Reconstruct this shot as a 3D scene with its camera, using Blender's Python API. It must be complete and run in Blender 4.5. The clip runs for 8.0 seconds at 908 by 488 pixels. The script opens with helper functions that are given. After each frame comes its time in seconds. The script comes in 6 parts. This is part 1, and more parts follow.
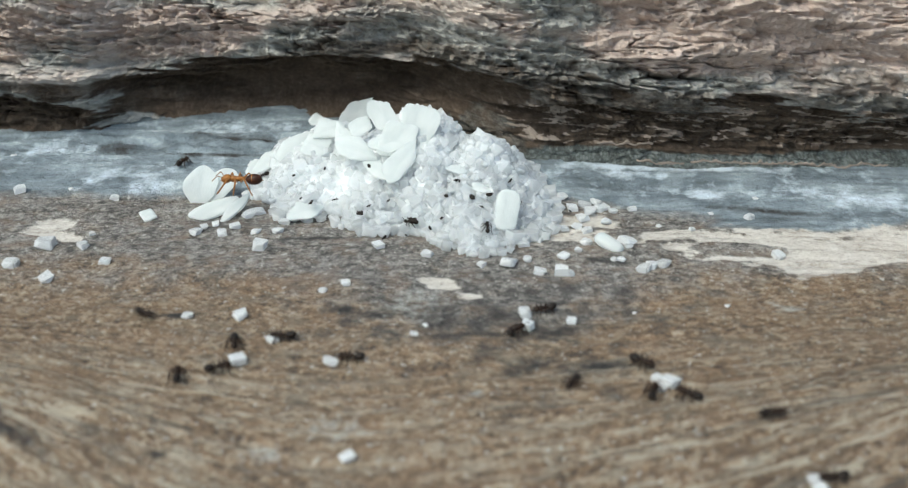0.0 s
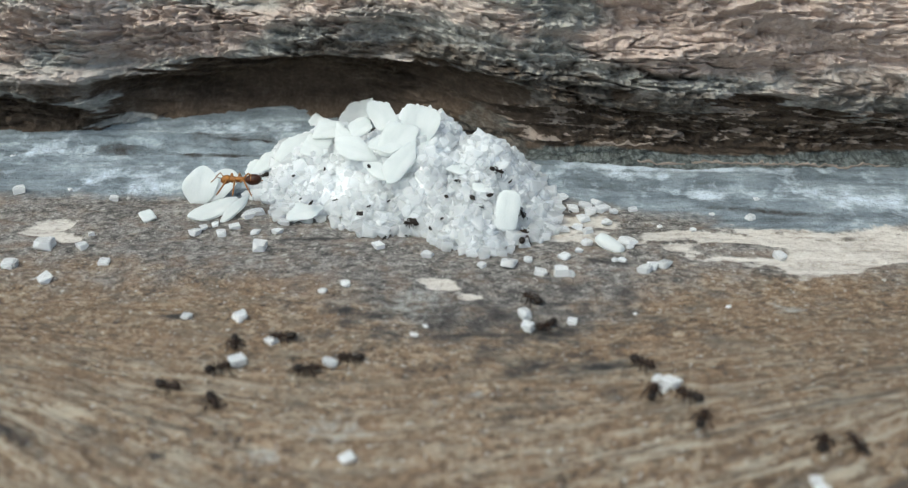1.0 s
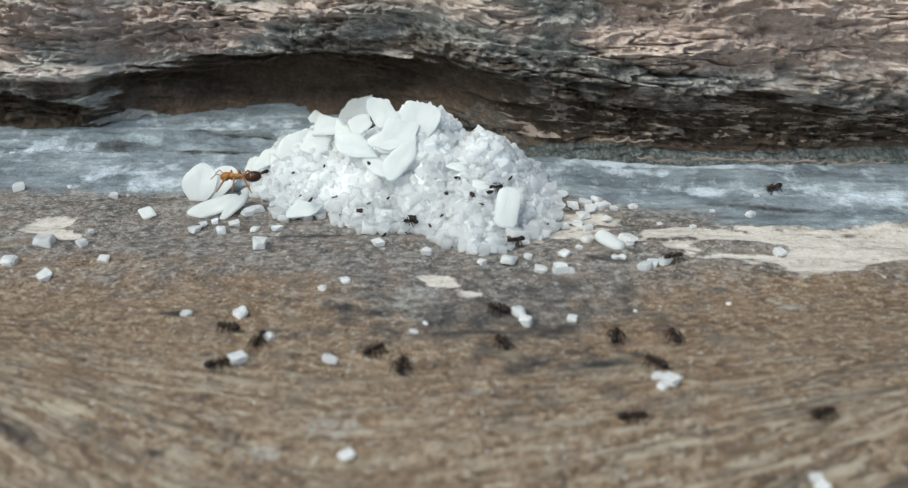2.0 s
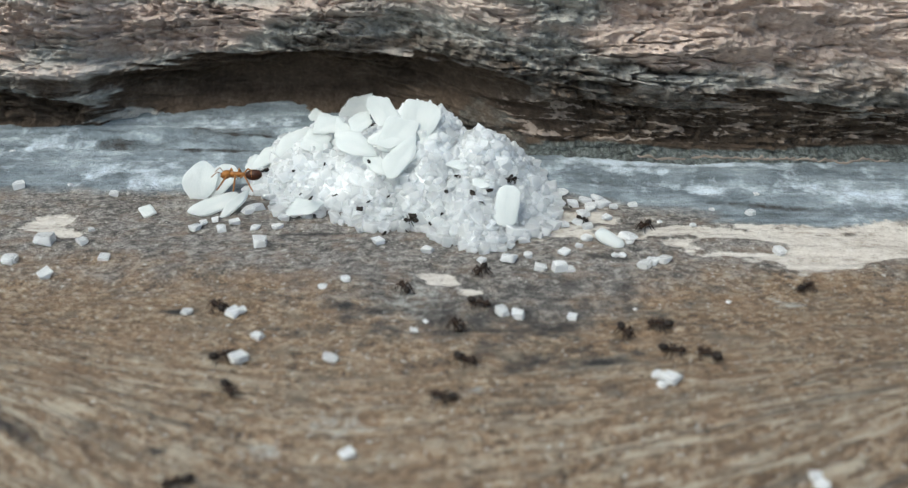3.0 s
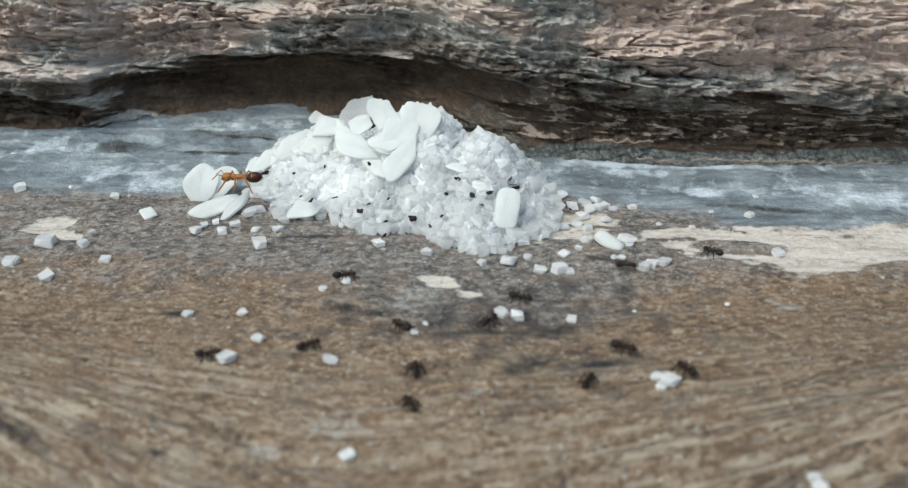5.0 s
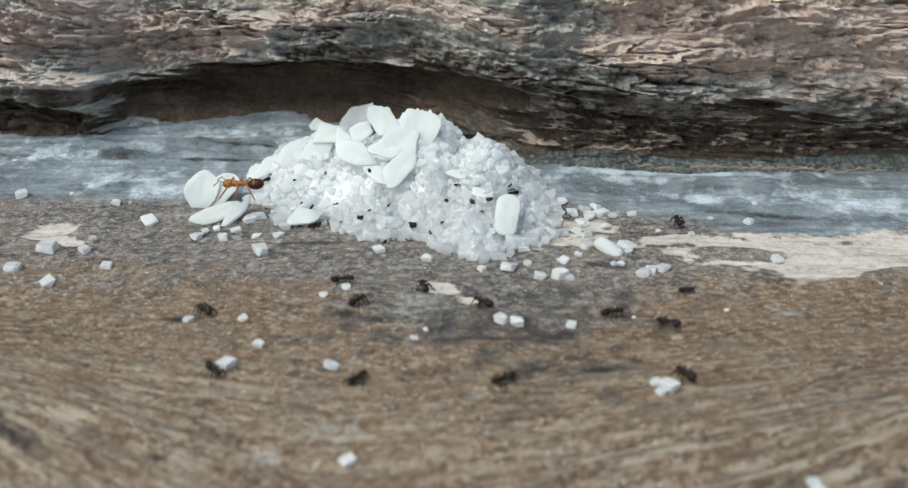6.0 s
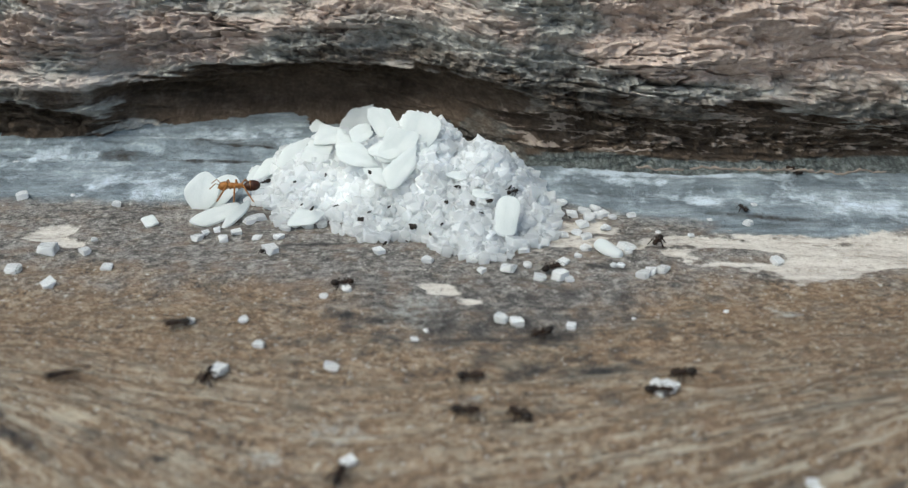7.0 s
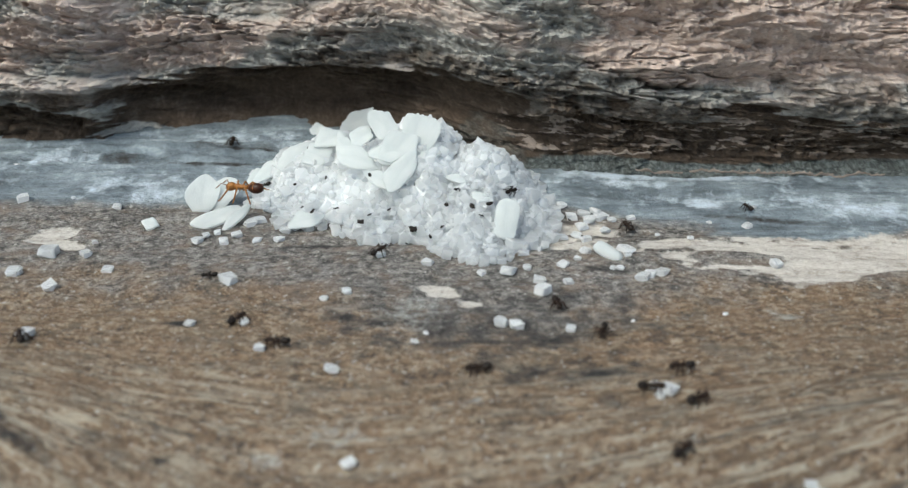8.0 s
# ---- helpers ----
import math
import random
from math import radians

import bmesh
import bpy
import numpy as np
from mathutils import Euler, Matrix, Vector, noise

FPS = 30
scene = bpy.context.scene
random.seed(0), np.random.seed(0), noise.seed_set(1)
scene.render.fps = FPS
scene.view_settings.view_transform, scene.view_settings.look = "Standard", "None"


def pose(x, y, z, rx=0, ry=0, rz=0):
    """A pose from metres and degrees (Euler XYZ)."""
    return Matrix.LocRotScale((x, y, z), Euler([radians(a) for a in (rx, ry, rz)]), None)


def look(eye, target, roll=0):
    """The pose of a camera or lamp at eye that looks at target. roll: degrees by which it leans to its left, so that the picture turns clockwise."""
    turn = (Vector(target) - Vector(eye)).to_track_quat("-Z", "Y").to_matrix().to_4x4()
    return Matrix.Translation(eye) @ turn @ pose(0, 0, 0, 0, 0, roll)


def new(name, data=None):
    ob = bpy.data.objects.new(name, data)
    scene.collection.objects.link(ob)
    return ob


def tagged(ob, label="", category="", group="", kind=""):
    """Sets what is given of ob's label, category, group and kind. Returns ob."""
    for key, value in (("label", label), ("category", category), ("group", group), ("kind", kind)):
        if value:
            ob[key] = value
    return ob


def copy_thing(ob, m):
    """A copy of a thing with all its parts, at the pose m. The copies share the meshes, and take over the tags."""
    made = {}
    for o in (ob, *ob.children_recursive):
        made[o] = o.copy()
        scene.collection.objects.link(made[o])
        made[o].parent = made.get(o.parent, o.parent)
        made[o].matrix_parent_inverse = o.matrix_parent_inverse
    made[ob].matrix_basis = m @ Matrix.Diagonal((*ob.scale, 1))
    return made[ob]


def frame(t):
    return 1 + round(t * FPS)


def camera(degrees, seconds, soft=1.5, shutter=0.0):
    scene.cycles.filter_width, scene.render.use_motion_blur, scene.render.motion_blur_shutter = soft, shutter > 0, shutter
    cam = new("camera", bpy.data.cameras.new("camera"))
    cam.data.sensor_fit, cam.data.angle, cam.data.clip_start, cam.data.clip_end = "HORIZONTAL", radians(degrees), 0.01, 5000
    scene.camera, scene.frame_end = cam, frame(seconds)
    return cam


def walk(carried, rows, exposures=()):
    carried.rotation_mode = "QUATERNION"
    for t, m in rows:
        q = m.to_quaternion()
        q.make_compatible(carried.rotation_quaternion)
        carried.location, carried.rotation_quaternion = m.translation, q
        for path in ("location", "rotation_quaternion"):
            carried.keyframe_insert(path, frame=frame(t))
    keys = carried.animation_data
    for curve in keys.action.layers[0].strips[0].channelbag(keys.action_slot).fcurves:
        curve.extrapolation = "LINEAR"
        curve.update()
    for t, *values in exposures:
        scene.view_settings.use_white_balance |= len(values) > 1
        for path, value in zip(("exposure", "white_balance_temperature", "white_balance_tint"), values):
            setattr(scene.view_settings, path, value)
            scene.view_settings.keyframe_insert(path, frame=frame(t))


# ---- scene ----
cam = camera(50, 8.0, soft=1.3, shutter=0.3)
cam.data.dof.use_dof = True
cam.data.dof.focus_distance = 0.076
cam.data.dof.aperture_fstop = 52.0
walk(cam, [
    (0, pose(0.00000, -0.06340, 0.02960, 64.973, 0.000, 0.000)),
    (0.5, pose(-0.00000, -0.06354, 0.02964, 65.087, 0.024, 0.004)),
    (1, pose(0.00001, -0.06322, 0.02946, 65.053, 0.005, 0.022)),
    (1.5, pose(0.00004, -0.06315, 0.02942, 64.965, 0.024, 0.032)),
    (3, pose(0.00000, -0.06320, 0.02953, 64.715, 0.013, 0.008)),
    (3.5, pose(0.00001, -0.06321, 0.02951, 64.672, 0.004, 0.024)),
    (4, pose(0.00005, -0.06321, 0.02954, 64.611, 0.027, 0.042)),
    (4.5, pose(0.00003, -0.06325, 0.02965, 64.632, 0.016, 0.026)),
    (6, pose(0.00000, -0.06363, 0.02964, 65.286, -0.002, 0.012)),
    (6.5, pose(-0.00006, -0.06368, 0.02965, 65.308, -0.020, -0.025)),
    (7, pose(-0.00002, -0.06373, 0.02971, 65.359, -0.007, 0.002)),
    (7.5, pose(-0.00004, -0.06372, 0.02970, 65.381, -0.024, -0.015)),
    (8, pose(-0.00003, -0.06388, 0.02977, 65.514, -0.029, -0.004)),
], exposures=[(0.0, 0.40, 6300, -4), (1.0, 0.35, 6350, -3), (4.5, 0.35, 6350, -2), (6.5, 0.30, 6350, -2), (8.0, 0.27, 6350, -2)])

MM = 0.001

# ---- light: a bright overcast sky, a little stronger from over the left shoulder ----
world = bpy.data.worlds.new("world")
scene.world = world
world.use_nodes = True
sky = world.node_tree.nodes.new("ShaderNodeTexSky")
sky.sky_type = "NISHITA"
sky.sun_disc = False
sky.sun_elevation = radians(58)
sky.sun_rotation = radians(230)
sky.dust_density = 4.0
background = world.node_tree.nodes["Background"]
background.inputs["Strength"].default_value = 0.15
world.node_tree.links.new(sky.outputs[0], background.inputs["Color"])
sun = new("sun", bpy.data.lights.new("sun", "SUN"))
sun.data.energy = 1.1
sun.data.angle = radians(40)
sun.data.color = (1.0, 0.975, 0.94)
sun.matrix_world = look((-0.38, -0.30, 0.75), (0, 0, 0))


# ---- numbers: smooth noise on arrays ----
def lattice(ix, iy, seed):
    h = (ix.astype(np.int64) * 374761393 + iy.astype(np.int64) * 668265263 + seed * 1442695041) & 0xFFFFFFFF
    h = ((h ^ (h >> 13)) * 1274126177) & 0xFFFFFFFF
    return ((h ^ (h >> 16)) & 0xFFFFFF) / 0xFFFFFF * 2 * np.pi


def perlin(x, y, seed=0):
    ix, iy = np.floor(x), np.floor(y)
    fx, fy = x - ix, y - iy
    sx, sy = fx * fx * fx * (fx * (fx * 6 - 15) + 10), fy * fy * fy * (fy * (fy * 6 - 15) + 10)

    def corner(dx, dy):
        a = lattice(ix + dx, iy + dy, seed)
        return np.cos(a) * (fx - dx) + np.sin(a) * (fy - dy)

    low = corner(0, 0) * (1 - sx) + corner(1, 0) * sx
    high = corner(0, 1) * (1 - sx) + corner(1, 1) * sx
    return (low * (1 - sy) + high * sy) * 1.5


def fbm(x, y, octaves=4, seed=0, gain=0.5):
    total, size = 0.0, 1.0
    for i in range(octaves):
        total = total + perlin(x * 2.03 ** i, y * 2.03 ** i, seed + i * 17) * size
        size *= gain
    return total


def ridged(x, y, octaves=4, seed=0):
    total, size = 0.0, 1.0
    for i in range(octaves):
        total = total + (1 - 2 * np.abs(perlin(x * 2.1 ** i, y * 2.1 ** i, seed + i * 31))) * size
        size *= 0.5
    return total


def step(a, b, v):
    t = np.clip((v - a) / (b - a), 0, 1)
    return t * t * (3 - 2 * t)


def bump_at(x, y, cx, cy, rx, ry, turn=0.0):
    """1 in the middle of an ellipse, 0 on its rim, negative outside."""
    c, s = math.cos(radians(turn)), math.sin(radians(turn))
    u, v = (x - cx) * c + (y - cy) * s, (y - cy) * c - (x - cx) * s
    return 1 - np.hypot(u / rx, v / ry)


# the wood rises gently towards the crevice (mm)
def ground_height(x, y):
    t = np.clip(y - 4, 0, None)
    return 0.13 * t * t / (t + 4)


# the heap: three merging cones of loose grains (mm)
def mound_height(x, y):
    h = 0 * x + 0 * y - 9.0
    for cx, cy, hh, rx, ry in ((-2.9, 9.0, 7.5, 8.3, 7.3), (1.9, 7.2, 5.7, 5.7, 8.0), (-9.6, 11.5, 4.4, 6.2, 7.0)):
        r = np.hypot((x - cx) / rx, (y - cy) / ry)
        h = np.maximum(h, hh * (1.04 - np.sqrt(r * r + 0.0064)))
    return h + 0.75 * fbm(x * 0.33, y * 0.33, 2, 301)


def crevice(x):
    """Where the wood meets the bark: deep behind the heap, nearer further along (mm)."""
    return 22.3 - 2.6 * (1 - step(-33.0, -28.5, x)) - 8.7 * step(-7.0, 5.5, x) - 1.2 * step(20, 45, x) + 0.5 * np.sin(x * 0.21)


# ---- materials ----
def tree_of(name):
    m = bpy.data.materials.new(name)
    m.use_nodes = True
    return m, m.node_tree, m.node_tree.nodes["Principled BSDF"]


def nd(nt, kind, **given):
    n = nt.nodes.new("ShaderNode" + kind)
    for key, value in given.items():
        key = key.replace("_", " ")
        if isinstance(value, bpy.types.NodeSocket):
            nt.links.new(value, n.inputs[key])
        else:
            n.inputs[key].default_value = value
    return n


def attribute(nt, name, vector=False):
    n = nt.nodes.new("ShaderNodeAttribute")
    n.attribute_name = name
    return n.outputs["Vector" if vector else "Fac"]


def scaled(nt, vec, x, y, z):
    n = nt.nodes.new("ShaderNodeMapping")
    nt.links.new(vec, n.inputs["Vector"])
    n.inputs["Scale"].default_value = (x, y, z)
    return n.outputs[0]


def noise_fac(nt, vec, scale, detail=4.0, rough=0.55, warp=0.0):
    return nd(nt, "TexNoise", Vector=vec, Scale=scale, Detail=detail, Roughness=rough, Distortion=warp).outputs["Fac"]


def ramp(nt, fac, *stops):
    n = nd(nt, "ValToRGB", Fac=fac)
    e = n.color_ramp.elements
    while len(e) < len(stops):
        e.new(0.5)
    for el, (at, col) in zip(e, stops):
        el.position = at
        el.color = (*col, 1) if isinstance(col, tuple) else (col, col, col, 1)
    return n.outputs[0]


def mix(nt, fac, a, b, how="MIX"):
    n = nt.nodes.new("ShaderNodeMix")
    n.data_type, n.blend_type = "RGBA", how
    for sock, value in ((n.inputs[0], fac), (n.inputs[6], a), (n.inputs[7], b)):
        if isinstance(value, bpy.types.NodeSocket):
            nt.links.new(value, sock)
        elif isinstance(value, tuple):
            sock.default_value = (*value, 1)
        else:
            sock.default_value = value
    return n.outputs[2]


def arith(nt, how, a, b=0.0, c=0.0):
    n = nt.nodes.new("ShaderNodeMath")
    n.operation = how
    for sock, value in zip(n.inputs, (a, b, c)):
        if isinstance(value, bpy.types.NodeSocket):
            nt.links.new(value, sock)
        else:
            sock.default_value = value
    return n.outputs[0]


def relief(nt, shader, height, strength, depth):
    n = nd(nt, "Bump", Height=height, Strength=strength, Distance=depth)
    nt.links.new(n.outputs[0], shader.inputs["Normal"])


def torn(nt, mask, vec, scale, spread, low, high):
    """A mask with an uneven, frayed rim."""
    n = noise_fac(nt, vec, scale, 6, 0.65)
    return ramp(nt, arith(nt, "MULTIPLY_ADD", arith(nt, "SUBTRACT", n, 0.5), spread, mask), (low, 0.0), (high, 1.0))


def wood_material():
    m, nt, sh = tree_of("weathered_wood")
    g = attribute(nt, "grain", True)
    streak = noise_fac(nt, scaled(nt, g, 0.30, 0.75, 1), 1.0, 6, 0.62, 0.3)
    fine = noise_fac(nt, scaled(nt, g, 1.6, 2.0, 1), 1.0, 3, 0.62, 0.1)
    speck = noise_fac(nt, scaled(nt, g, 4.5, 6.5, 1), 1.0, 3, 0.7)
    blot = noise_fac(nt, scaled(nt, g, 0.15, 0.24, 1), 1.0, 6, 0.65)
    tone = arith(nt, "MULTIPLY_ADD", streak, 0.6, 0.2)
    tone = arith(nt, "MULTIPLY_ADD", arith(nt, "SUBTRACT", fine, 0.5), 1.7, tone)
    tone = arith(nt, "MULTIPLY_ADD", arith(nt, "SUBTRACT", speck, 0.5), 1.5, tone)
    tone = arith(nt, "MULTIPLY_ADD", arith(nt, "SUBTRACT", blot, 0.5), 1.0, tone)
    brown = ramp(nt, tone, (0.15, (0.05, 0.034, 0.022)), (0.42, (0.202, 0.128, 0.073)), (0.58, (0.310, 0.211, 0.127)), (0.85, (0.545, 0.465, 0.355)))
    fleck = noise_fac(nt, scaled(nt, g, 0.95, 1.3, 1), 1.0, 4, 0.7, 0.2)
    brown = mix(nt, ramp(nt, fleck, (0.54, 0.0), (0.62, 0.8)), brown, (0.43, 0.35, 0.25), "MIX")
    brown = mix(nt, ramp(nt, fleck, (0.36, 0.75), (0.45, 0.0)), brown, (0.07, 0.049, 0.034), "MIX")
    brown = mix(nt, ramp(nt, blot, (0.45, 0.0), (0.7, 0.6)), brown, (0.125, 0.075, 0.04), "MIX")
    mottle = noise_fac(nt, scaled(nt, g, 0.30, 0.42, 1), 1.0, 5, 0.65, 0.5)
    brown = mix(nt, ramp(nt, mottle, (0.50, 0.0), (0.64, 0.38)), brown, (0.318, 0.205, 0.122), "MIX")
    brown = mix(nt, ramp(nt, mottle, (0.36, 0.6), (0.47, 0.0)), brown, (0.185, 0.152, 0.112), "MIX")
    grey = ramp(nt, tone, (0.15, (0.04, 0.037, 0.034)), (0.42, (0.150, 0.135, 0.122)), (0.58, (0.240, 0.220, 0.202)), (0.85, (0.42, 0.393, 0.362)))
    grey = mix(nt, ramp(nt, fleck, (0.53, 0.0), (0.63, 0.55)), grey, (0.46, 0.43, 0.38), "MIX")
    grey = mix(nt, ramp(nt, fleck, (0.34, 0.8), (0.44, 0.0)), grey, (0.06, 0.053, 0.047), "MIX")
    grey = mix(nt, ramp(nt, mottle, (0.50, 0.0), (0.62, 0.5)), grey, (0.205, 0.140, 0.098))
    base = mix(nt, torn(nt, attribute(nt, "grey"), g, 0.5, 2.0, 0.1, 0.95), brown, grey)
    salt = noise_fac(nt, scaled(nt, g, 2.3, 2.0, 1), 1.0, 2, 0.5)
    base = mix(nt, ramp(nt, salt, (0.63, 0.0), (0.70, 0.8)), base, (0.56, 0.53, 0.48))
    line = noise_fac(nt, scaled(nt, g, 0.09, 0.75, 1), 1.0, 5, 0.6, 0.5)
    streaky = attribute(nt, "streaky")
    thread = noise_fac(nt, scaled(nt, g, 0.26, 1.25, 1), 1.0, 5, 0.62, 0.35)
    base = mix(nt, arith(nt, "MULTIPLY", ramp(nt, thread, (0.52, 0.0), (0.60, 0.75)), streaky), base, (0.50, 0.435, 0.335))
    base = mix(nt, arith(nt, "MULTIPLY", ramp(nt, thread, (0.37, 0.65), (0.46, 0.0)), streaky), base, (0.13, 0.085, 0.05))
    base = mix(nt, arith(nt, "MULTIPLY", ramp(nt, line, (0.55, 0.0), (0.66, 0.28)), streaky), base, (0.50, 0.455, 0.365))
    base = mix(nt, arith(nt, "MULTIPLY", ramp(nt, line, (0.34, 0.7), (0.43, 0.0)), streaky), base, (0.075, 0.068, 0.058))
    cloud = noise_fac(nt, scaled(nt, g, 0.20, 0.32, 1), 1.0, 5, 0.6, 0.4)
    film = arith(nt, "MULTIPLY_ADD", arith(nt, "SUBTRACT", line, 0.5), 0.7, cloud)
    film = arith(nt, "MULTIPLY_ADD", arith(nt, "SUBTRACT", fine, 0.5), 0.45, film)
    silver = ramp(nt, film, (0.20, (0.060, 0.070, 0.077)), (0.42, (0.158, 0.190, 0.214)), (0.60, (0.262, 0.306, 0.336)), (0.80, (0.52, 0.575, 0.605)))
    base = mix(nt, torn(nt, attribute(nt, "silver"), g, 0.45, 0.8, 0.28, 0.75), base, silver)
    base = mix(nt, torn(nt, attribute(nt, "bloom"), scaled(nt, g, 0.42, 0.38, 1), 1.0, 2.6, 0.5, 1.5), base, (0.60, 0.67, 0.74))
    base = mix(nt, torn(nt, attribute(nt, "stain"), g, 0.5, 2.0, 0.45, 1.5), base, (0.03, 0.027, 0.025))
    base = mix(nt, torn(nt, attribute(nt, "lichen"), g, 1.3, 2.0, 0.5, 1.3), base, (0.46, 0.455, 0.42))
    bleached = arith(nt, "MULTIPLY_ADD", arith(nt, "SUBTRACT", tone, 0.5), 0.55, noise_fac(nt, scaled(nt, g, 0.16, 0.9, 1), 1.0, 5, 0.6, 0.2))
    pale = ramp(nt, bleached, (0.25, (0.32, 0.278, 0.238)), (0.45, (0.50, 0.458, 0.408)), (0.7, (0.60, 0.562, 0.512)))
    bare = torn(nt, attribute(nt, "pale"), g, 0.9, 0.75, 0.43, 0.56)
    base = mix(nt, bare, base, pale)
    nt.links.new(base, sh.inputs["Base Color"])
    nt.links.new(ramp(nt, tone, (0.3, 0.62), (0.7, 0.85)), sh.inputs["Roughness"])
    worn = arith(nt, "MULTIPLY", arith(nt, "MULTIPLY_ADD", bare, -0.75, 1.0), arith(nt, "MULTIPLY_ADD", attribute(nt, "silver"), -0.45, 1.0))
    relief(nt, sh, arith(nt, "SUBTRACT", arith(nt, "MULTIPLY", tone, worn), arith(nt, "MULTIPLY", bare, 0.12)), 0.8, 0.0003)
    return m


def bark_material():
    m, nt, sh = tree_of("bark")
    g = attribute(nt, "grain", True)
    streak = noise_fac(nt, scaled(nt, g, 0.5, 0.75, 1), 1.0, 7, 0.66, 0.3)
    fine = noise_fac(nt, scaled(nt, g, 2.4, 4.0, 1), 1.0, 5, 0.7)
    blot = noise_fac(nt, scaled(nt, g, 0.07, 0.16, 1), 1.0, 3, 0.5)
    tone = arith(nt, "MULTIPLY_ADD", arith(nt, "SUBTRACT", fine, 0.5), 0.85, streak)
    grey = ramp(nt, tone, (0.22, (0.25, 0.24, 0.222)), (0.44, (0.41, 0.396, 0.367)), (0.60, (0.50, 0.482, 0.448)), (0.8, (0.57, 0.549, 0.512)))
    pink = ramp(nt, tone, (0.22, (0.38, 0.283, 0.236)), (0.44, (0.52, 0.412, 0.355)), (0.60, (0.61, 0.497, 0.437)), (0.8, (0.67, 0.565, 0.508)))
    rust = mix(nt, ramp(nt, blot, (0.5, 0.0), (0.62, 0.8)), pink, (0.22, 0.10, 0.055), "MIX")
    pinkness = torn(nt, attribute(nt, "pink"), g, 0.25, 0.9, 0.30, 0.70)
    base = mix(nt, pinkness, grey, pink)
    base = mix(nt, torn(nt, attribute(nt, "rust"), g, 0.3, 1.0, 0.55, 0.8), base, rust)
    # dark brown bark colour that also paints shade into the hollow and undercut foot
    shaded_brown = ramp(nt, tone, (0.3, (0.044, 0.027, 0.016)), (0.55, (0.094, 0.065, 0.044)), (0.8, (0.18, 0.137, 0.103)))
    base = mix(nt, torn(nt, attribute(nt, "shaded_brown"), g, 0.35, 0.6, 0.35, 0.65), base, shaded_brown)
    base = mix(nt, torn(nt, attribute(nt, "dusty"), g, 0.4, 0.6, 0.4, 0.7), base, ramp(nt, arith(nt, "MULTIPLY_ADD", arith(nt, "SUBTRACT", fine, 0.5), 0.8, tone), (0.25, (0.035, 0.038, 0.034)), (0.5, (0.105, 0.116, 0.110)), (0.8, (0.24, 0.26, 0.25))))
    base = mix(nt, torn(nt, attribute(nt, "flecks"), g, 1.2, 1.2, 0.5, 1.0), base, (0.44, 0.355, 0.295))
    nt.links.new(base, sh.inputs["Base Color"])
    sh.inputs["Roughness"].default_value = 0.85
    grit = noise_fac(nt, scaled(nt, g, 1.7, 2.3, 1), 1.0, 6, 0.72, 0.2)
    relief(nt, sh, arith(nt, "MULTIPLY_ADD", grit, 0.9, arith(nt, "MULTIPLY", tone, 0.6)), 0.75, 0.0005)
    return m


def sugar_material(name, tint, clear, glow, polish=0.03):
    """Sugar: part clear, part milky, and light shines through it from behind."""
    m, nt, sh = tree_of(name)
    info = nt.nodes.new("ShaderNodeObjectInfo")
    geo = nt.nodes.new("ShaderNodeNewGeometry")
    spread = arith(nt, "FRACT", arith(nt, "ADD", info.outputs["Random"], geo.outputs["Random Per Island"]))
    col = ramp(nt, spread, (0.0, tuple(c * 0.98 for c in tint)), (1.0, tint))
    nt.links.new(col, sh.inputs["Base Color"])
    nt.links.new(arith(nt, "MULTIPLY", ramp(nt, spread, (0.0, 0.1), (0.9, 1.0)), clear), sh.inputs["Transmission Weight"])
    tex = nt.nodes.new("ShaderNodeTexCoord")
    n = noise_fac(nt, tex.outputs["Object"], 2600, 4, 0.6)
    nt.links.new(ramp(nt, n, (0.38, polish), (0.7, polish + 0.16)), sh.inputs["Roughness"])
    sh.inputs["IOR"].default_value = 1.5
    relief(nt, sh, n, 0.55, 0.00018)
    if glow > 0:
        through_light = nd(nt, "BsdfTranslucent", Color=col)
        both = nt.nodes.new("ShaderNodeMixShader")
        both.inputs[0].default_value = glow
        nt.links.new(sh.outputs[0], both.inputs[1])
        nt.links.new(through_light.outputs[0], both.inputs[2])
        nt.links.new(both.outputs[0], nt.nodes["Material Output"].inputs["Surface"])
    return m


def rice_material():
    m, nt, sh = tree_of("rice")
    tex = nt.nodes.new("ShaderNodeTexCoord")
    n = noise_fac(nt, scaled(nt, tex.outputs["Object"], 500, 1500, 1500), 1.0, 5, 0.65)
    cloud = noise_fac(nt, tex.outputs["Object"], 420, 3, 0.5)
    col = ramp(nt, arith(nt, "MULTIPLY_ADD", arith(nt, "SUBTRACT", cloud, 0.5), 0.8, n), (0.25, (0.82, 0.85, 0.845)), (0.7, (0.91, 0.928, 0.918)))
    nt.links.new(col, sh.inputs["Base Color"])
    sh.inputs["Roughness"].default_value = 0.62
    sh.inputs["Specular IOR Level"].default_value = 0.35
    relief(nt, sh, n, 0.7, 0.0002)
    through_light = nd(nt, "BsdfTranslucent", Color=col)
    both = nt.nodes.new("ShaderNodeMixShader")
    both.inputs[0].default_value = 0.5
    nt.links.new(sh.outputs[0], both.inputs[1])
    nt.links.new(through_light.outputs[0], both.inputs[2])
    nt.links.new(both.outputs[0], nt.nodes["Material Output"].inputs["Surface"])
    return m


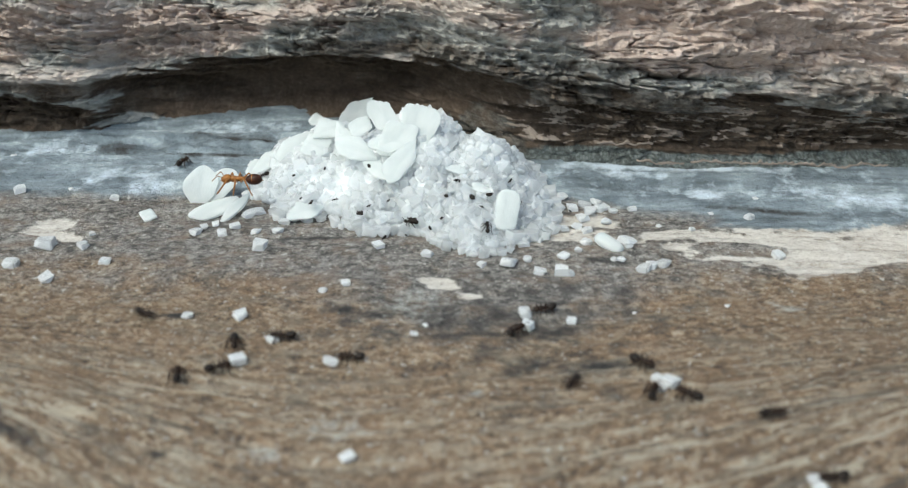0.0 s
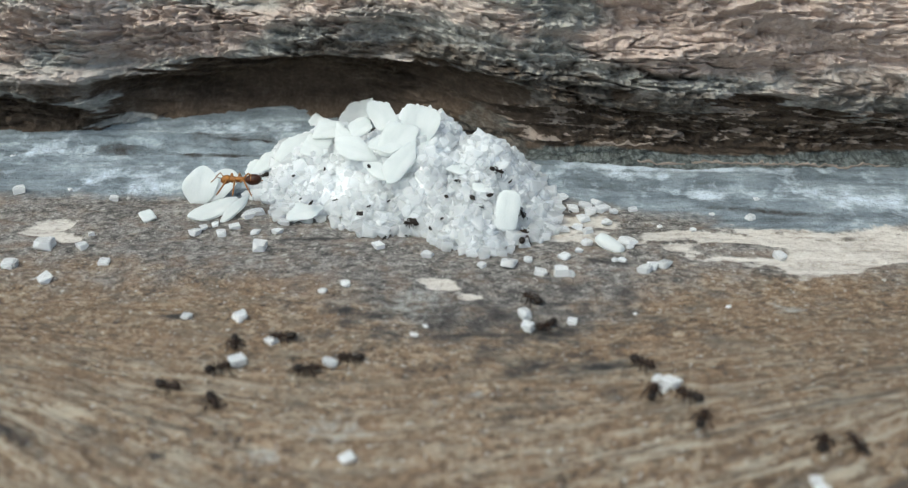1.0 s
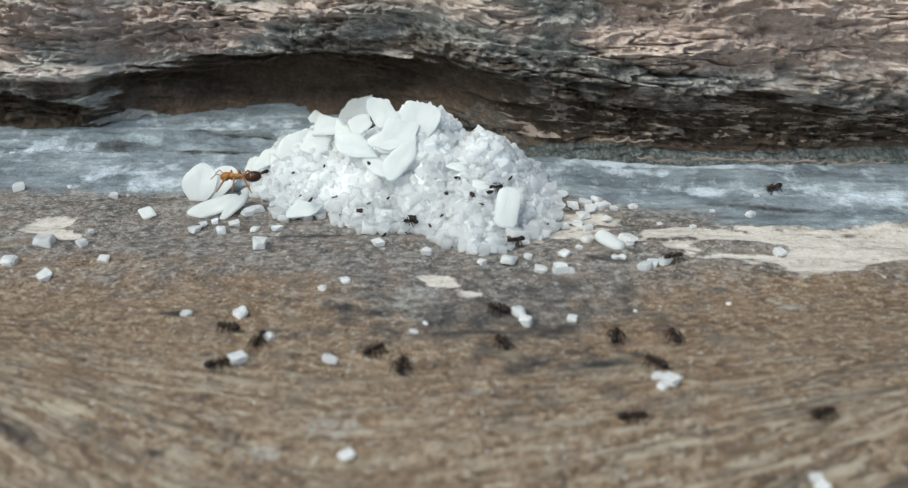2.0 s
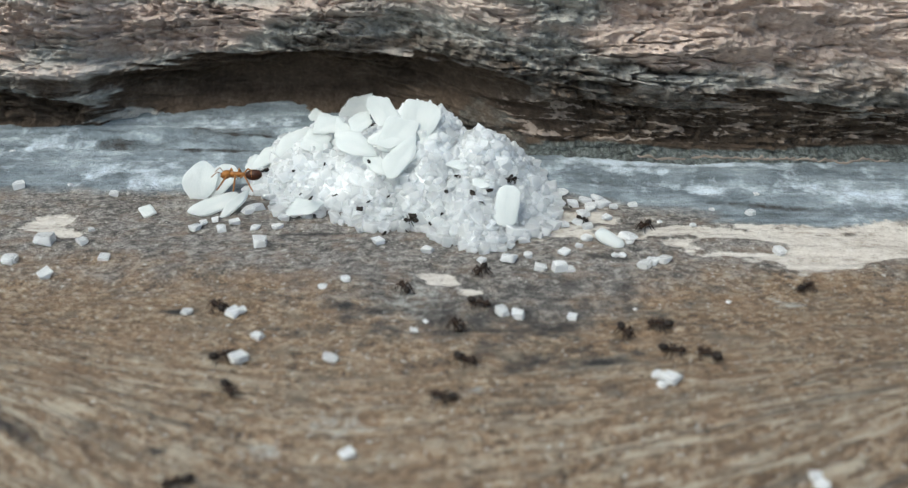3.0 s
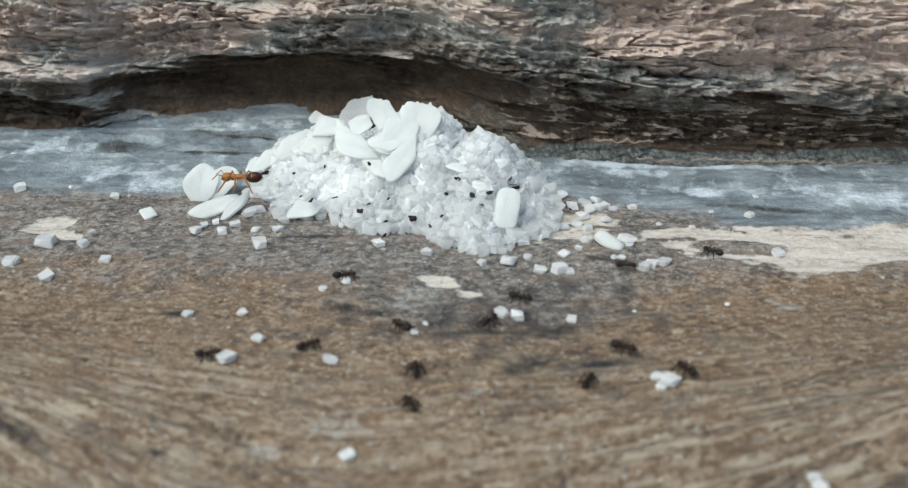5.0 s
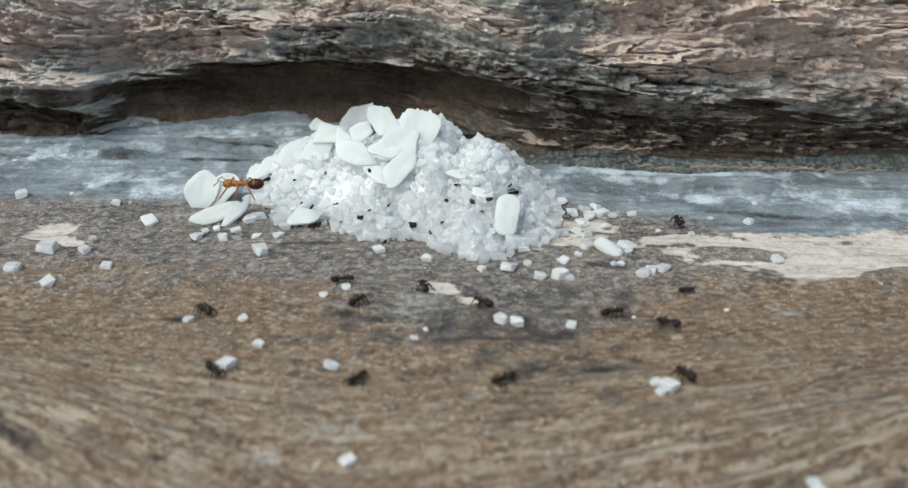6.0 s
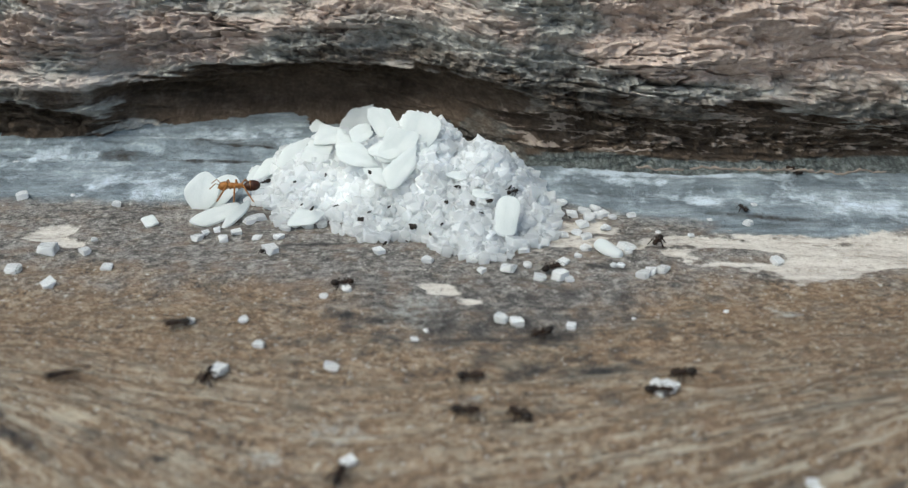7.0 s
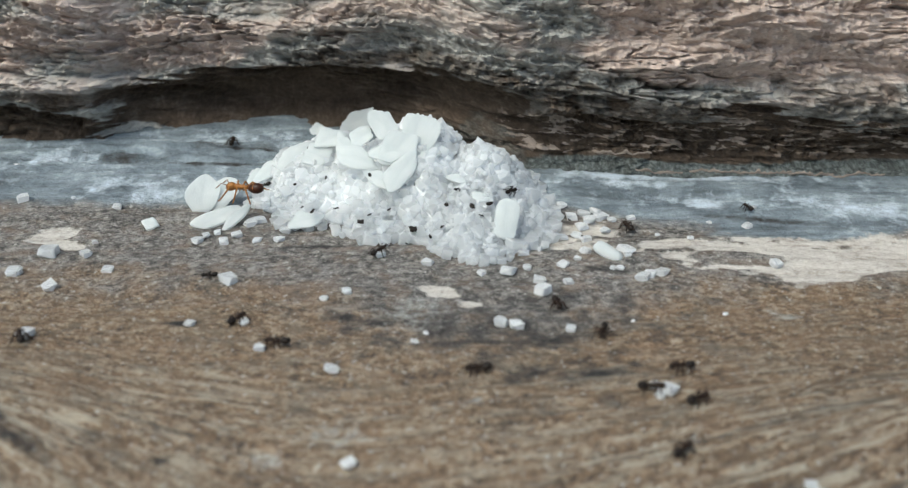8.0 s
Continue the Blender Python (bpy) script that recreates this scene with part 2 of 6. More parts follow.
def chitin(name, dark, light, rough=0.5):
    m, nt, sh = tree_of(name)
    tex = nt.nodes.new("ShaderNodeTexCoord")
    n = noise_fac(nt, tex.outputs["Object"], 3500, 3, 0.6)
    nt.links.new(ramp(nt, n, (0.3, dark), (0.7, light)), sh.inputs["Base Color"])
    sh.inputs["Roughness"].default_value = rough
    sh.inputs["Specular IOR Level"].default_value = 0.25
    relief(nt, sh, n, 0.2, 0.00003)
    return m


WOOD, BARK = wood_material(), bark_material()
SUGAR = sugar_material("sugar", (0.985, 0.993, 0.998), 0.25, 0.70, 0.08)
CLEAR = sugar_material("sugar_clear", (0.986, 0.994, 0.999), 0.70, 0.60, 0.04)
LOOSE = sugar_material("sugar_loose", (0.990, 0.995, 0.999), 0.26, 0.16)
SUGAR_BED = sugar_material("sugar_bed", (0.96, 0.968, 0.972), 0.0, 0.0)
RICE = rice_material()
BLACK = chitin("black_chitin", (0.006, 0.004, 0.003), (0.02, 0.012, 0.008))
UMBER = chitin("umber_chitin", (0.011, 0.006, 0.003), (0.034, 0.015, 0.007))
AMBER = chitin("amber_chitin", (0.21, 0.08, 0.018), (0.37, 0.16, 0.04), 0.35)
MAROON = chitin("maroon_chitin", (0.022, 0.008, 0.004), (0.065, 0.022, 0.01), 0.3)


def soil_material():
    m, nt, sh = tree_of("soil")
    tex = nt.nodes.new("ShaderNodeTexCoord")
    n = noise_fac(nt, tex.outputs["Object"], 9.0, 8, 0.65)
    nt.links.new(ramp(nt, n, (0.3, (0.06, 0.045, 0.03)), (0.7, (0.16, 0.12, 0.085))), sh.inputs["Base Color"])
    sh.inputs["Roughness"].default_value = 0.95
    relief(nt, sh, n, 0.8, 0.02)
    return m


SOIL = soil_material()


def sliver_material():
    m, nt, sh = tree_of("pale_bark")
    tex = nt.nodes.new("ShaderNodeTexCoord")
    n = noise_fac(nt, scaled(nt, tex.outputs["Object"], 500, 500, 2500), 1.0, 5, 0.65)
    nt.links.new(ramp(nt, n, (0.3, (0.13, 0.10, 0.08)), (0.7, (0.38, 0.31, 0.26))), sh.inputs["Base Color"])
    sh.inputs["Roughness"].default_value = 0.85
    relief(nt, sh, n, 0.6, 0.0002)
    return m


SLIVER = sliver_material()


# ---- mesh helpers ----
def sheet(name, p, material, masks=(), grain=None):
    """A grid of points (rows, columns, 3) in mm as a smooth mesh, with its stains as attributes."""
    rows, cols = p.shape[:2]
    i = np.arange(rows * cols).reshape(rows, cols)
    quads = np.stack([i[:-1, :-1], i[:-1, 1:], i[1:, 1:], i[1:, :-1]], -1).reshape(-1, 4)
    me = bpy.data.meshes.new(name)
    me.vertices.add(rows * cols)
    me.vertices.foreach_set("co", (p * MM).astype(np.float32).ravel())
    me.loops.add(quads.size)
    me.loops.foreach_set("vertex_index", quads.astype(np.int32).ravel())
    me.polygons.add(len(quads))
    me.polygons.foreach_set("loop_start", np.arange(0, quads.size, 4, dtype=np.int32))
    me.polygons.foreach_set("use_smooth", np.ones(len(quads), bool))
    for key, values in masks:
        a = me.attributes.new(key, "FLOAT", "POINT")
        a.data.foreach_set("value", np.clip(values, -4, 4).astype(np.float32).ravel())
    if grain is not None:
        a = me.attributes.new("grain", "FLOAT_VECTOR", "POINT")
        a.data.foreach_set("vector", grain.astype(np.float32).ravel())
    me.materials.append(material)
    me.update(calc_edges=True)
    return new(name, me)


def part(name, bm, material, parent=None, label=""):
    me = bpy.data.meshes.new(name)
    for f in bm.faces:
        f.smooth = True
    bm.to_mesh(me)
    bm.free()
    me.materials.append(material)
    ob = new(name, me)
    ob.parent = parent
    return tagged(ob, label)


def stretch(lo, hi, pitch, far, count):
    """Even steps in the middle, growing ones out to far on both sides."""
    mid = np.arange(lo, hi + pitch * 0.5, pitch)
    grow = np.linspace(0, 1, count + 1)[1:] ** 2.2
    return np.concatenate([(lo - (far - abs(lo)) * grow)[::-1] if lo < 0 else [], mid, hi + (far - hi) * grow])


# ---- the wood underfoot ----
def grain_of(x, y):
    """Distance across the grain, which bows on the near side."""
    d = np.clip(x + 5, -45, 45)
    bowed = y - np.where(d < 0, 0.021, 0.0105) * step(-7, -24, y) * d ** 2
    return bowed + 0.5 * fbm(x * 0.05, bowed * 0.12, 3, 5)


def wood_height(x, y):
    bowed = grain_of(x, y)
    near = 1 - step(36, 60, np.hypot(x, y))
    z = 0.15 * fbm(x * 0.07, bowed * 0.45, 4, 11) + 0.05 * fbm(x * 1.0, bowed * 1.8, 3, 23)
    z = z + 0.10 * step(-6, -18, y) * ridged(x * 0.06, bowed * 0.6, 3, 41)
    rear = step(13, 17, y) * (1 - step(18.5, 21, y)) * (1 - step(-8, -2, x))
    z = z + rear * (0.42 * fbm(x * 0.16, y * 0.7, 4, 131) + 0.12 * fbm(x * 0.8, y * 1.3, 3, 137))
    return ground_height(x, y) + near * z


def build_ground():
    xs = stretch(-42, 42, 0.14, 600, 24)
    ys = np.concatenate([-36 - 180 * (np.linspace(0, 1, 21)[1:] ** 2.2)[::-1], np.arange(-36, 30.01, 0.14)])
    x, y = np.meshgrid(xs, ys)
    bowed, z = grain_of(x, y), wood_height(x, y)
    wob = 1.2 * fbm(x * 0.09, y * 0.2, 3, 77)
    fray = 0.55 * fbm(x * 0.30, y * 0.75, 4, 99)
    shore = 8.6 - 1.6 * step(-5, 14, x) - 4.0 * step(8, 26, x) + wob
    silver = np.clip(0.5 + (y - shore) * 0.35, 0, 1)
    grey = np.clip(0.5 + (y + 4.6 + 1.5 * wob + 8.5 * np.exp(-((x - 2) / 11) ** 2)) * 0.13, 0, 1)
    blooms = np.maximum.reduce([bump_at(x, y, -36, 16.5, 6, 5, 20) - 0.25, bump_at(x, y, -16.5, 11.5, 3.5, 3.5), bump_at(x, y, 14, 12.2, 9, 1.3, -4),
                                bump_at(x, y, 31, 8.0, 8, 3.2, -8), bump_at(x, y, -24, 12.0, 9, 3), bump_at(x, y, -19, 21.5, 9, 1.6), bump_at(x, y, 18, 9.0, 9, 1.6, -8), bump_at(x, y, 18, 13.2, 16, 0.9, -2) * 1.6])
    lichen = np.maximum.reduce([bump_at(x, y, -2.6, -8.6, 3.4, 3.6), bump_at(x, y, -6, -22.5, 2.5, 1.6), bump_at(x, y, -9.5, -24.6, 1.4, 1.2), bump_at(x, y, 21, -9.5, 2.0, 1.6), bump_at(x, y, 1.2, -19.2, 3.0, 0.8, 14)])
    stains = np.maximum.reduce([bump_at(x, y, -29.0, 17.0, 2.4, 1.6), bump_at(x, y, -17, 18.6, 4, 0.5), bump_at(x, y, -22, 20.0, 5, 0.5), bump_at(x, y, -19, 19.0, 6, 0.9), bump_at(x, y, -21, 15.5, 7, 0.5),
                                bump_at(x, y, 2.5, -12.7, 7, 1.0, 2), bump_at(x, y, -22, -23.0, 4, 0.9, -38), bump_at(x, y, 8.4, -16.5, 2.2, 0.9, 6), bump_at(x, y, 10.6, -15.2, 0.8, 0.7), bump_at(x, y, -25, -20.5, 4, 0.9, -38),
                                bump_at(x, y, -7, -9.8, 2.5, 0.7), bump_at(x, y, -17, -10.5, 2, 0.5), bump_at(x, y, 10.5, -2.8, 2.6, 0.6, -12), bump_at(x, y, -4.5, -10.5, 2.2, 0.6),
                                bump_at(x, y, -14.5, -24.6, 0.7, 0.6), bump_at(x, y, 24, 6.0, 6, 0.7, -8), bump_at(x, y, -10, 1.0, 4, 0.8), bump_at(x, y, 7, -9.0, 4, 0.8), bump_at(x, y, 3, -11, 15, 7) * 0.6, bump_at(x, y, 4.5, -16.5, 7, 3.6) * 0.55])
    pales = np.maximum.reduce([bump_at(x, y, 25.5, -1.2, 11.0, 3.3, -9), bump_at(x, y, 25.0, -3.4, 3.6, 1.9, 12), bump_at(x, y, 19.0, 1.2, 5.0, 1.1, -8), bump_at(x, y, 36, 0.2, 11, 3.0, 3), bump_at(x, y, -30.2, 3.4, 2.3, 1.8, -6) - 0.15,
                               bump_at(x, y, -29.0, 1.5, 2.2, 0.8, -22) - 0.2, bump_at(x, y, -0.9, -6.3, 2.4, 0.9, -25) - 0.3, bump_at(x, y, 0.9, -7.6, 1.3, 1.0) - 0.3, bump_at(x, y, 4.0, 1.9, 6.5, 1.7, -4), bump_at(x, y, 9.5, 4.0, 3, 1.0)])
    hole = np.maximum(bump_at(x, y, 20.0, -0.9, 3.8, 1.2, -5), bump_at(x, y, 31, -4.8, 4.5, 1.9, 8)) + 0.5 * fray
    pales = np.where(hole > -0.2, np.minimum(pales, -hole * 1.2 + 0.1), pales) + fray * 0.8
    pale = np.clip(0.5 + pales * 0.8, 0, 1)
    near = 1 - step(36, 60, np.hypot(x, y))
    z = z - near * 0.10 * step(0.45, 0.62, pale)
    grain = np.stack([x, bowed, 0 * x], -1)
    back = ground_height(x, np.minimum(y, 26.0))
    z = np.where(y > 26, back - (y - 26) * 0.3, z)
    # the sides of the log
    z[0], z[:, 0], z[:, -1] = -60, -60, -60
    ob = sheet("ground", np.stack([x, y, z], -1), WOOD, (("silver", silver), ("grey", grey), ("bloom", np.clip(0.37 + blooms * 0.45, 0, 1)),
                                                         ("stain", np.clip(0.35 + stains * 0.75, 0, 1)), ("pale", pale), ("lichen", np.clip(0.30 + lichen * 0.5, 0, 1)), ("streaky", step(-12, -20, y) * (0.4 + 0.6 * step(2, 14, np.abs(x + 3))))), grain)
    return tagged(ob, "weathered brown wood with silvery band and bare patches", "wood", kind="structure")


def build_bark():
    xs = stretch(-44, 44, 0.10, 600, 24)
    zs = np.concatenate([np.arange(-2.5, 17.5, 0.075), np.arange(17.6, 24, 0.2), np.linspace(24.2, 60, 36)])
    x, z = np.meshgrid(xs, zs)
    right = step(-6, 12, x)
    calm = 1 - step(46, 90, np.abs(x))
    lean = 0.03 * (1 - right) + 0.02 * right
    y = crevice(x) - lean * np.clip(z - 2, -3, 14) + np.clip(z - 16, 0, None) ** 2 / 70 + np.clip(z - 30, 0, None) * 0.9
    y = y + 0.22 * np.clip(z - 7, 0, 12) * (1 - step(-24, -10, x))
    # the layers run level, sag to the right and wander
    u = x + 0.9 * fbm(x * 0.08, z * 0.16, 3, 3)
    v = z + 0.035 * x + 0.8 * fbm(x * 0.04, z * 0.12, 3, 7)
    ragged = fbm(u * 0.10, v * 0.55, 5, 9, 0.6)
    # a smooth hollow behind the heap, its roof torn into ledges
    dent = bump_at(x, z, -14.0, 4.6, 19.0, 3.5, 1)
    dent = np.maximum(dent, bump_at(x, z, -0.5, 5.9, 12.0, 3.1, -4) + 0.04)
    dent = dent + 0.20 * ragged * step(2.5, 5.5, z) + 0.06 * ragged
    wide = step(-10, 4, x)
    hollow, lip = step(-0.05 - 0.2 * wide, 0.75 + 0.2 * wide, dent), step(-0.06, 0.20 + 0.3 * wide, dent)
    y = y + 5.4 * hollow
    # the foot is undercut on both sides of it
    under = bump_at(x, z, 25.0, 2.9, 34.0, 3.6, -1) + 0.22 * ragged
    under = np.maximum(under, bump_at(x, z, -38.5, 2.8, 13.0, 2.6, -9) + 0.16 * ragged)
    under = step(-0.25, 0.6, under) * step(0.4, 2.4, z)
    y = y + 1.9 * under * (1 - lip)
    # worn patches between crumbling ones
    worn = step(-0.25, 0.35, fbm(u * 0.09, v * 0.26, 3, 131) + 0.35 * step(6, 18, x) * step(8, 11, z))
    rough = (1 - lip) * calm * (0.3 + 0.7 * step(0.8, 3.0, z))
    mass = fbm(u * 0.075, v * 0.24, 3, 451)
    lumps = fbm(u * 0.34, v * 0.66, 4, 461, 0.55)
    crumbs = fbm(u * 0.95, v * 1.35, 5, 81, 0.66)
    knobs = 0.5 - np.abs(fbm(u * 0.42, v * 0.8, 3, 87, 0.5))
    lamina = fbm(u * 0.07, v * 1.7, 4, 431, 0.6)

    # plates that step over one another
    def stepped(pitch, seed, width):
        p = v * pitch + 1.1 * fbm(u * 0.06, v * 0.22, 6, seed, 0.55)
        saw = p - np.floor(p)
        return np.where(saw < 1 - width, saw / (1 - width), (1 - saw) / width)

    plates, flakes_of = stepped(0.30, 91, 0.16), stepped(0.85, 191, 0.2)

    def crack(fx, fz, seed, width):
        n = fbm(u * fx, v * fz, 4, seed, 0.45)
        return np.exp(-(n / width) ** 2) * step(0.0, 0.35, perlin(x * fx * 0.9 + 3.3, v * fz * 0.5, seed + 7))

    cracks = 1.1 * crack(0.05, 0.30, 401, 0.030) + 0.75 * crack(0.11, 0.62, 411, 0.04) + 0.4 * crack(0.30, 1.3, 421, 0.06)
    low = 1 - step(4.0, 8.0, z + 0.6 * ragged)
    layered = step(2, 9, x) * low
    shape = 1.5 * mass * step(2, 7, z) + (0.40 + 0.35 * (1 - worn)) * lumps * (1 - 0.5 * layered) + (0.26 + 0.38 * (1 - worn)) * crumbs + 0.5 * knobs * (1 - layered)
    shape = shape + 0.75 * (1 - 0.5 * layered) * (plates - 0.5) + 0.14 * (flakes_of - 0.5) + (0.05 + 0.45 * layered) * lamina - 1.25 * cracks * (1 - 0.6 * layered)
    relief_mm = rough * shape + lip * calm * (0.16 * fbm(x * 0.10, v * 0.5, 4, 171) + 0.03 * crumbs)
    y = y - relief_mm
    z2 = z + rough * 0.25 * relief_mm
    # the far side of the log
    y[-1], z2[-1] = 95, 55
    high = step(7.0, 10.5, z - 0.03 * x)
    # pinker and paler on raised masses and plates, rustier along the cracks
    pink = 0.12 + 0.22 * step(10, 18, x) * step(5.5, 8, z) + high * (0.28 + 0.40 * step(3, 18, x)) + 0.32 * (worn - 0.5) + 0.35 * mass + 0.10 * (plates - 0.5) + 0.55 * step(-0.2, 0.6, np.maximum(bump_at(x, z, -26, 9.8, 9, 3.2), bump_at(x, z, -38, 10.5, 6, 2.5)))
    rust = 0.12 + 0.42 * high * step(-0.05, 0.25, fbm(u * 0.10, v * 0.5, 4, 231)) + 0.25 * cracks
    # dark brown bark; within hollow and undercuts its colour stands in for shade
    shaded_brown = np.maximum(lip, 0.9 * step(0.25, 0.7, under + 0.35 * ragged))
    shaded_brown = np.maximum(shaded_brown, (0.62 - 0.1 * step(12, 20, x)) * step(0, 7, x) * (1 - step(7.3, 10.6, z + 1.2 * ragged + 0.8 * lumps)))
    shaded_brown = np.maximum(shaded_brown, 0.58 * step(-0.1, 0.6, np.maximum(bump_at(x, z, 2.0, 9.0, 13, 2.6, -6), bump_at(x, z, -7, 8.7, 13, 1.8, 2)) + 0.5 * ragged + 0.3 * lumps))
    shaded_brown = np.maximum(shaded_brown, 0.62 * step(-0.1, 0.6, bump_at(x, z, -33, 5.6, 12, 1.9, -4) + 0.6 * ragged + 0.3 * lumps))
    dusty = 0.85 * (1 - step(1.5, 2.4, z + 0.5 * ragged)) * step(-2, 6, x)
    dusty = np.maximum(dusty, 0.52 * step(-0.1, 0.6, bump_at(x, z, 3.5, 2.2, 5.0, 2.2, -20) + 0.5 * ragged))
    flecks = step(0.10, 0.42, fbm(u * 0.40, v * 2.0, 5, 441, 0.6)) * step(1.6, 2.6, z) * (1 - step(5.0, 7.5, z)) * step(0, 7, x)
    masks = (("pink", pink), ("rust", rust), ("shaded_brown", shaded_brown), ("dusty", dusty), ("flecks", flecks))
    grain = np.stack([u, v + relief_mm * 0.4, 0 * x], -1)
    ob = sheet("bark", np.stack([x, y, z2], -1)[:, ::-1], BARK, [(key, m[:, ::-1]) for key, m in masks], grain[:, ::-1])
    return tagged(ob, "rough grey and pinkish tree bark overhanging a dark hollow", "bark", kind="structure")


def build_soil():
    bm = bmesh.new()
    bmesh.ops.create_grid(bm, x_segments=60, y_segments=60, size=60)
    for v in bm.verts:
        v.co.z = -0.055 + 0.006 * noise.noise(v.co * 0.9)
    return tagged(part("ground_soil", bm, SOIL), "bare brown soil beneath the log", "soil", kind="structure")


build_soil()


def build_bark_slivers(bark):
    """Thin lifted slivers of pale bark along the foot of the far bark."""
    r = random.Random(12)
    for x0, lift in ((14.0, 3.4), (17.0, 1.9), (21.5, 2.0), (25.5, 1.9), (29.5, 1.8), (33.0, 1.7)):
        n, long, tall = 40, r.uniform(3.6, 5.6), r.uniform(0.16, 0.32)
        seed = r.uniform(0, 50)
        bm = bmesh.new()
        rows = []
        for k in range(4):
            row = []
            for i in range(n):
                u = i / (n - 1)
                x = x0 + (u - 0.5) * long
                ends = math.sin(math.pi * min(1, max(0, u))) ** 0.4
                wave = 0.4 * noise.noise(Vector((x * 0.55, 4.0, 0))) + 0.12 * noise.noise(Vector((x * 2.1, seed, 0))) + 0.07 * noise.noise(Vector((x * 5.7, seed, 9)))
                top = tall * ends * max(0.05, 0.45 + 1.6 * noise.noise(Vector((x * 2.3, seed, 3))))
                z = lift + wave + (top if k in (1, 2) else -0.1)
                y = float(crevice(np.float64(x))) - 1.25 - 0.1 * (z - lift) - (0.10 if k < 2 else 0.0) - 0.35 * ends
                row.append(bm.verts.new((x * MM, y * MM, z * MM)))
            rows.append(row)
        for k in range(4):
            a, b = rows[k], rows[(k + 1) % 4]
            for i in range(n - 1):
                bm.faces.new((a[i], a[i + 1], b[i + 1], b[i]))
        bm.faces.new([row[0] for row in rows])
        bm.faces.new([row[-1] for row in rows][::-1])
        bmesh.ops.recalc_face_normals(bm, faces=bm.faces[:])
        part("bark_sliver", bm, SLIVER, bark, "pale lifted sliver of bark")


build_ground()
build_bark_slivers(build_bark())


# ---- sugar ----
def crystal_mesh(name, seed, material, wear=0.12, facets=1):
    r = random.Random(seed)
    bm = bmesh.new()
    bmesh.ops.create_cube(bm, size=1.0)
    for v in bm.verts:
        v.co = Vector([c * k for c, k in zip(v.co, (r.uniform(0.9, 1.1), r.uniform(0.8, 1.05), r.uniform(0.7, 0.95)))])
        v.co += Vector([r.uniform(-0.13, 0.13) for _ in range(3)])
    for _ in range(r.choice((2, 3, 4))):
        n = Vector([r.choice((-1, 1)) * r.uniform(0.4, 1) for _ in range(3)]).normalized()
        cut = bmesh.ops.bisect_plane(bm, geom=bm.verts[:] + bm.edges[:] + bm.faces[:], plane_co=n * r.uniform(0.42, 0.56), plane_no=n, clear_outer=True)
        rim = [e for e in cut["geom_cut"] if isinstance(e, bmesh.types.BMEdge)]
        if rim:
            bmesh.ops.contextual_create(bm, geom=rim)
    bmesh.ops.bevel(bm, geom=bm.edges[:], offset=wear, segments=facets, affect="EDGES", clamp_overlap=True)
    me = bpy.data.meshes.new(name)
    bm.to_mesh(me)
    bm.free()
    me.materials.append(material)
    return me


CRYSTALS = [crystal_mesh("crystal", 100 + i, CLEAR if i % 2 == 0 else SUGAR) for i in range(14)]
LOOSE_CRYSTALS = [crystal_mesh("crystal", 100 + i, LOOSE, 0.2, 2) for i in range(14)]


def sugar_crystal(x, y, size, turn, kind, label="loose white sugar crystal lying on weathered wood", tilt=0.0, lift=0.0):
    """One loose crystal on the wood; x, y and size in mm."""
    size *= 0.86
    ob = new("sugar_crystal", LOOSE_CRYSTALS[kind % len(LOOSE_CRYSTALS)])
    z = float(wood_height(np.array([x]), np.array([y]))[0])
    ob.matrix_world = pose(x * MM, y * MM, (z + lift + size * 0.18) * MM, tilt, 0, turn) @ Matrix.Diagonal((size * MM, size * MM, size * 0.56 * MM, 1))
    return tagged(ob, label, "sugar crystal", "scattered sugar crystals")


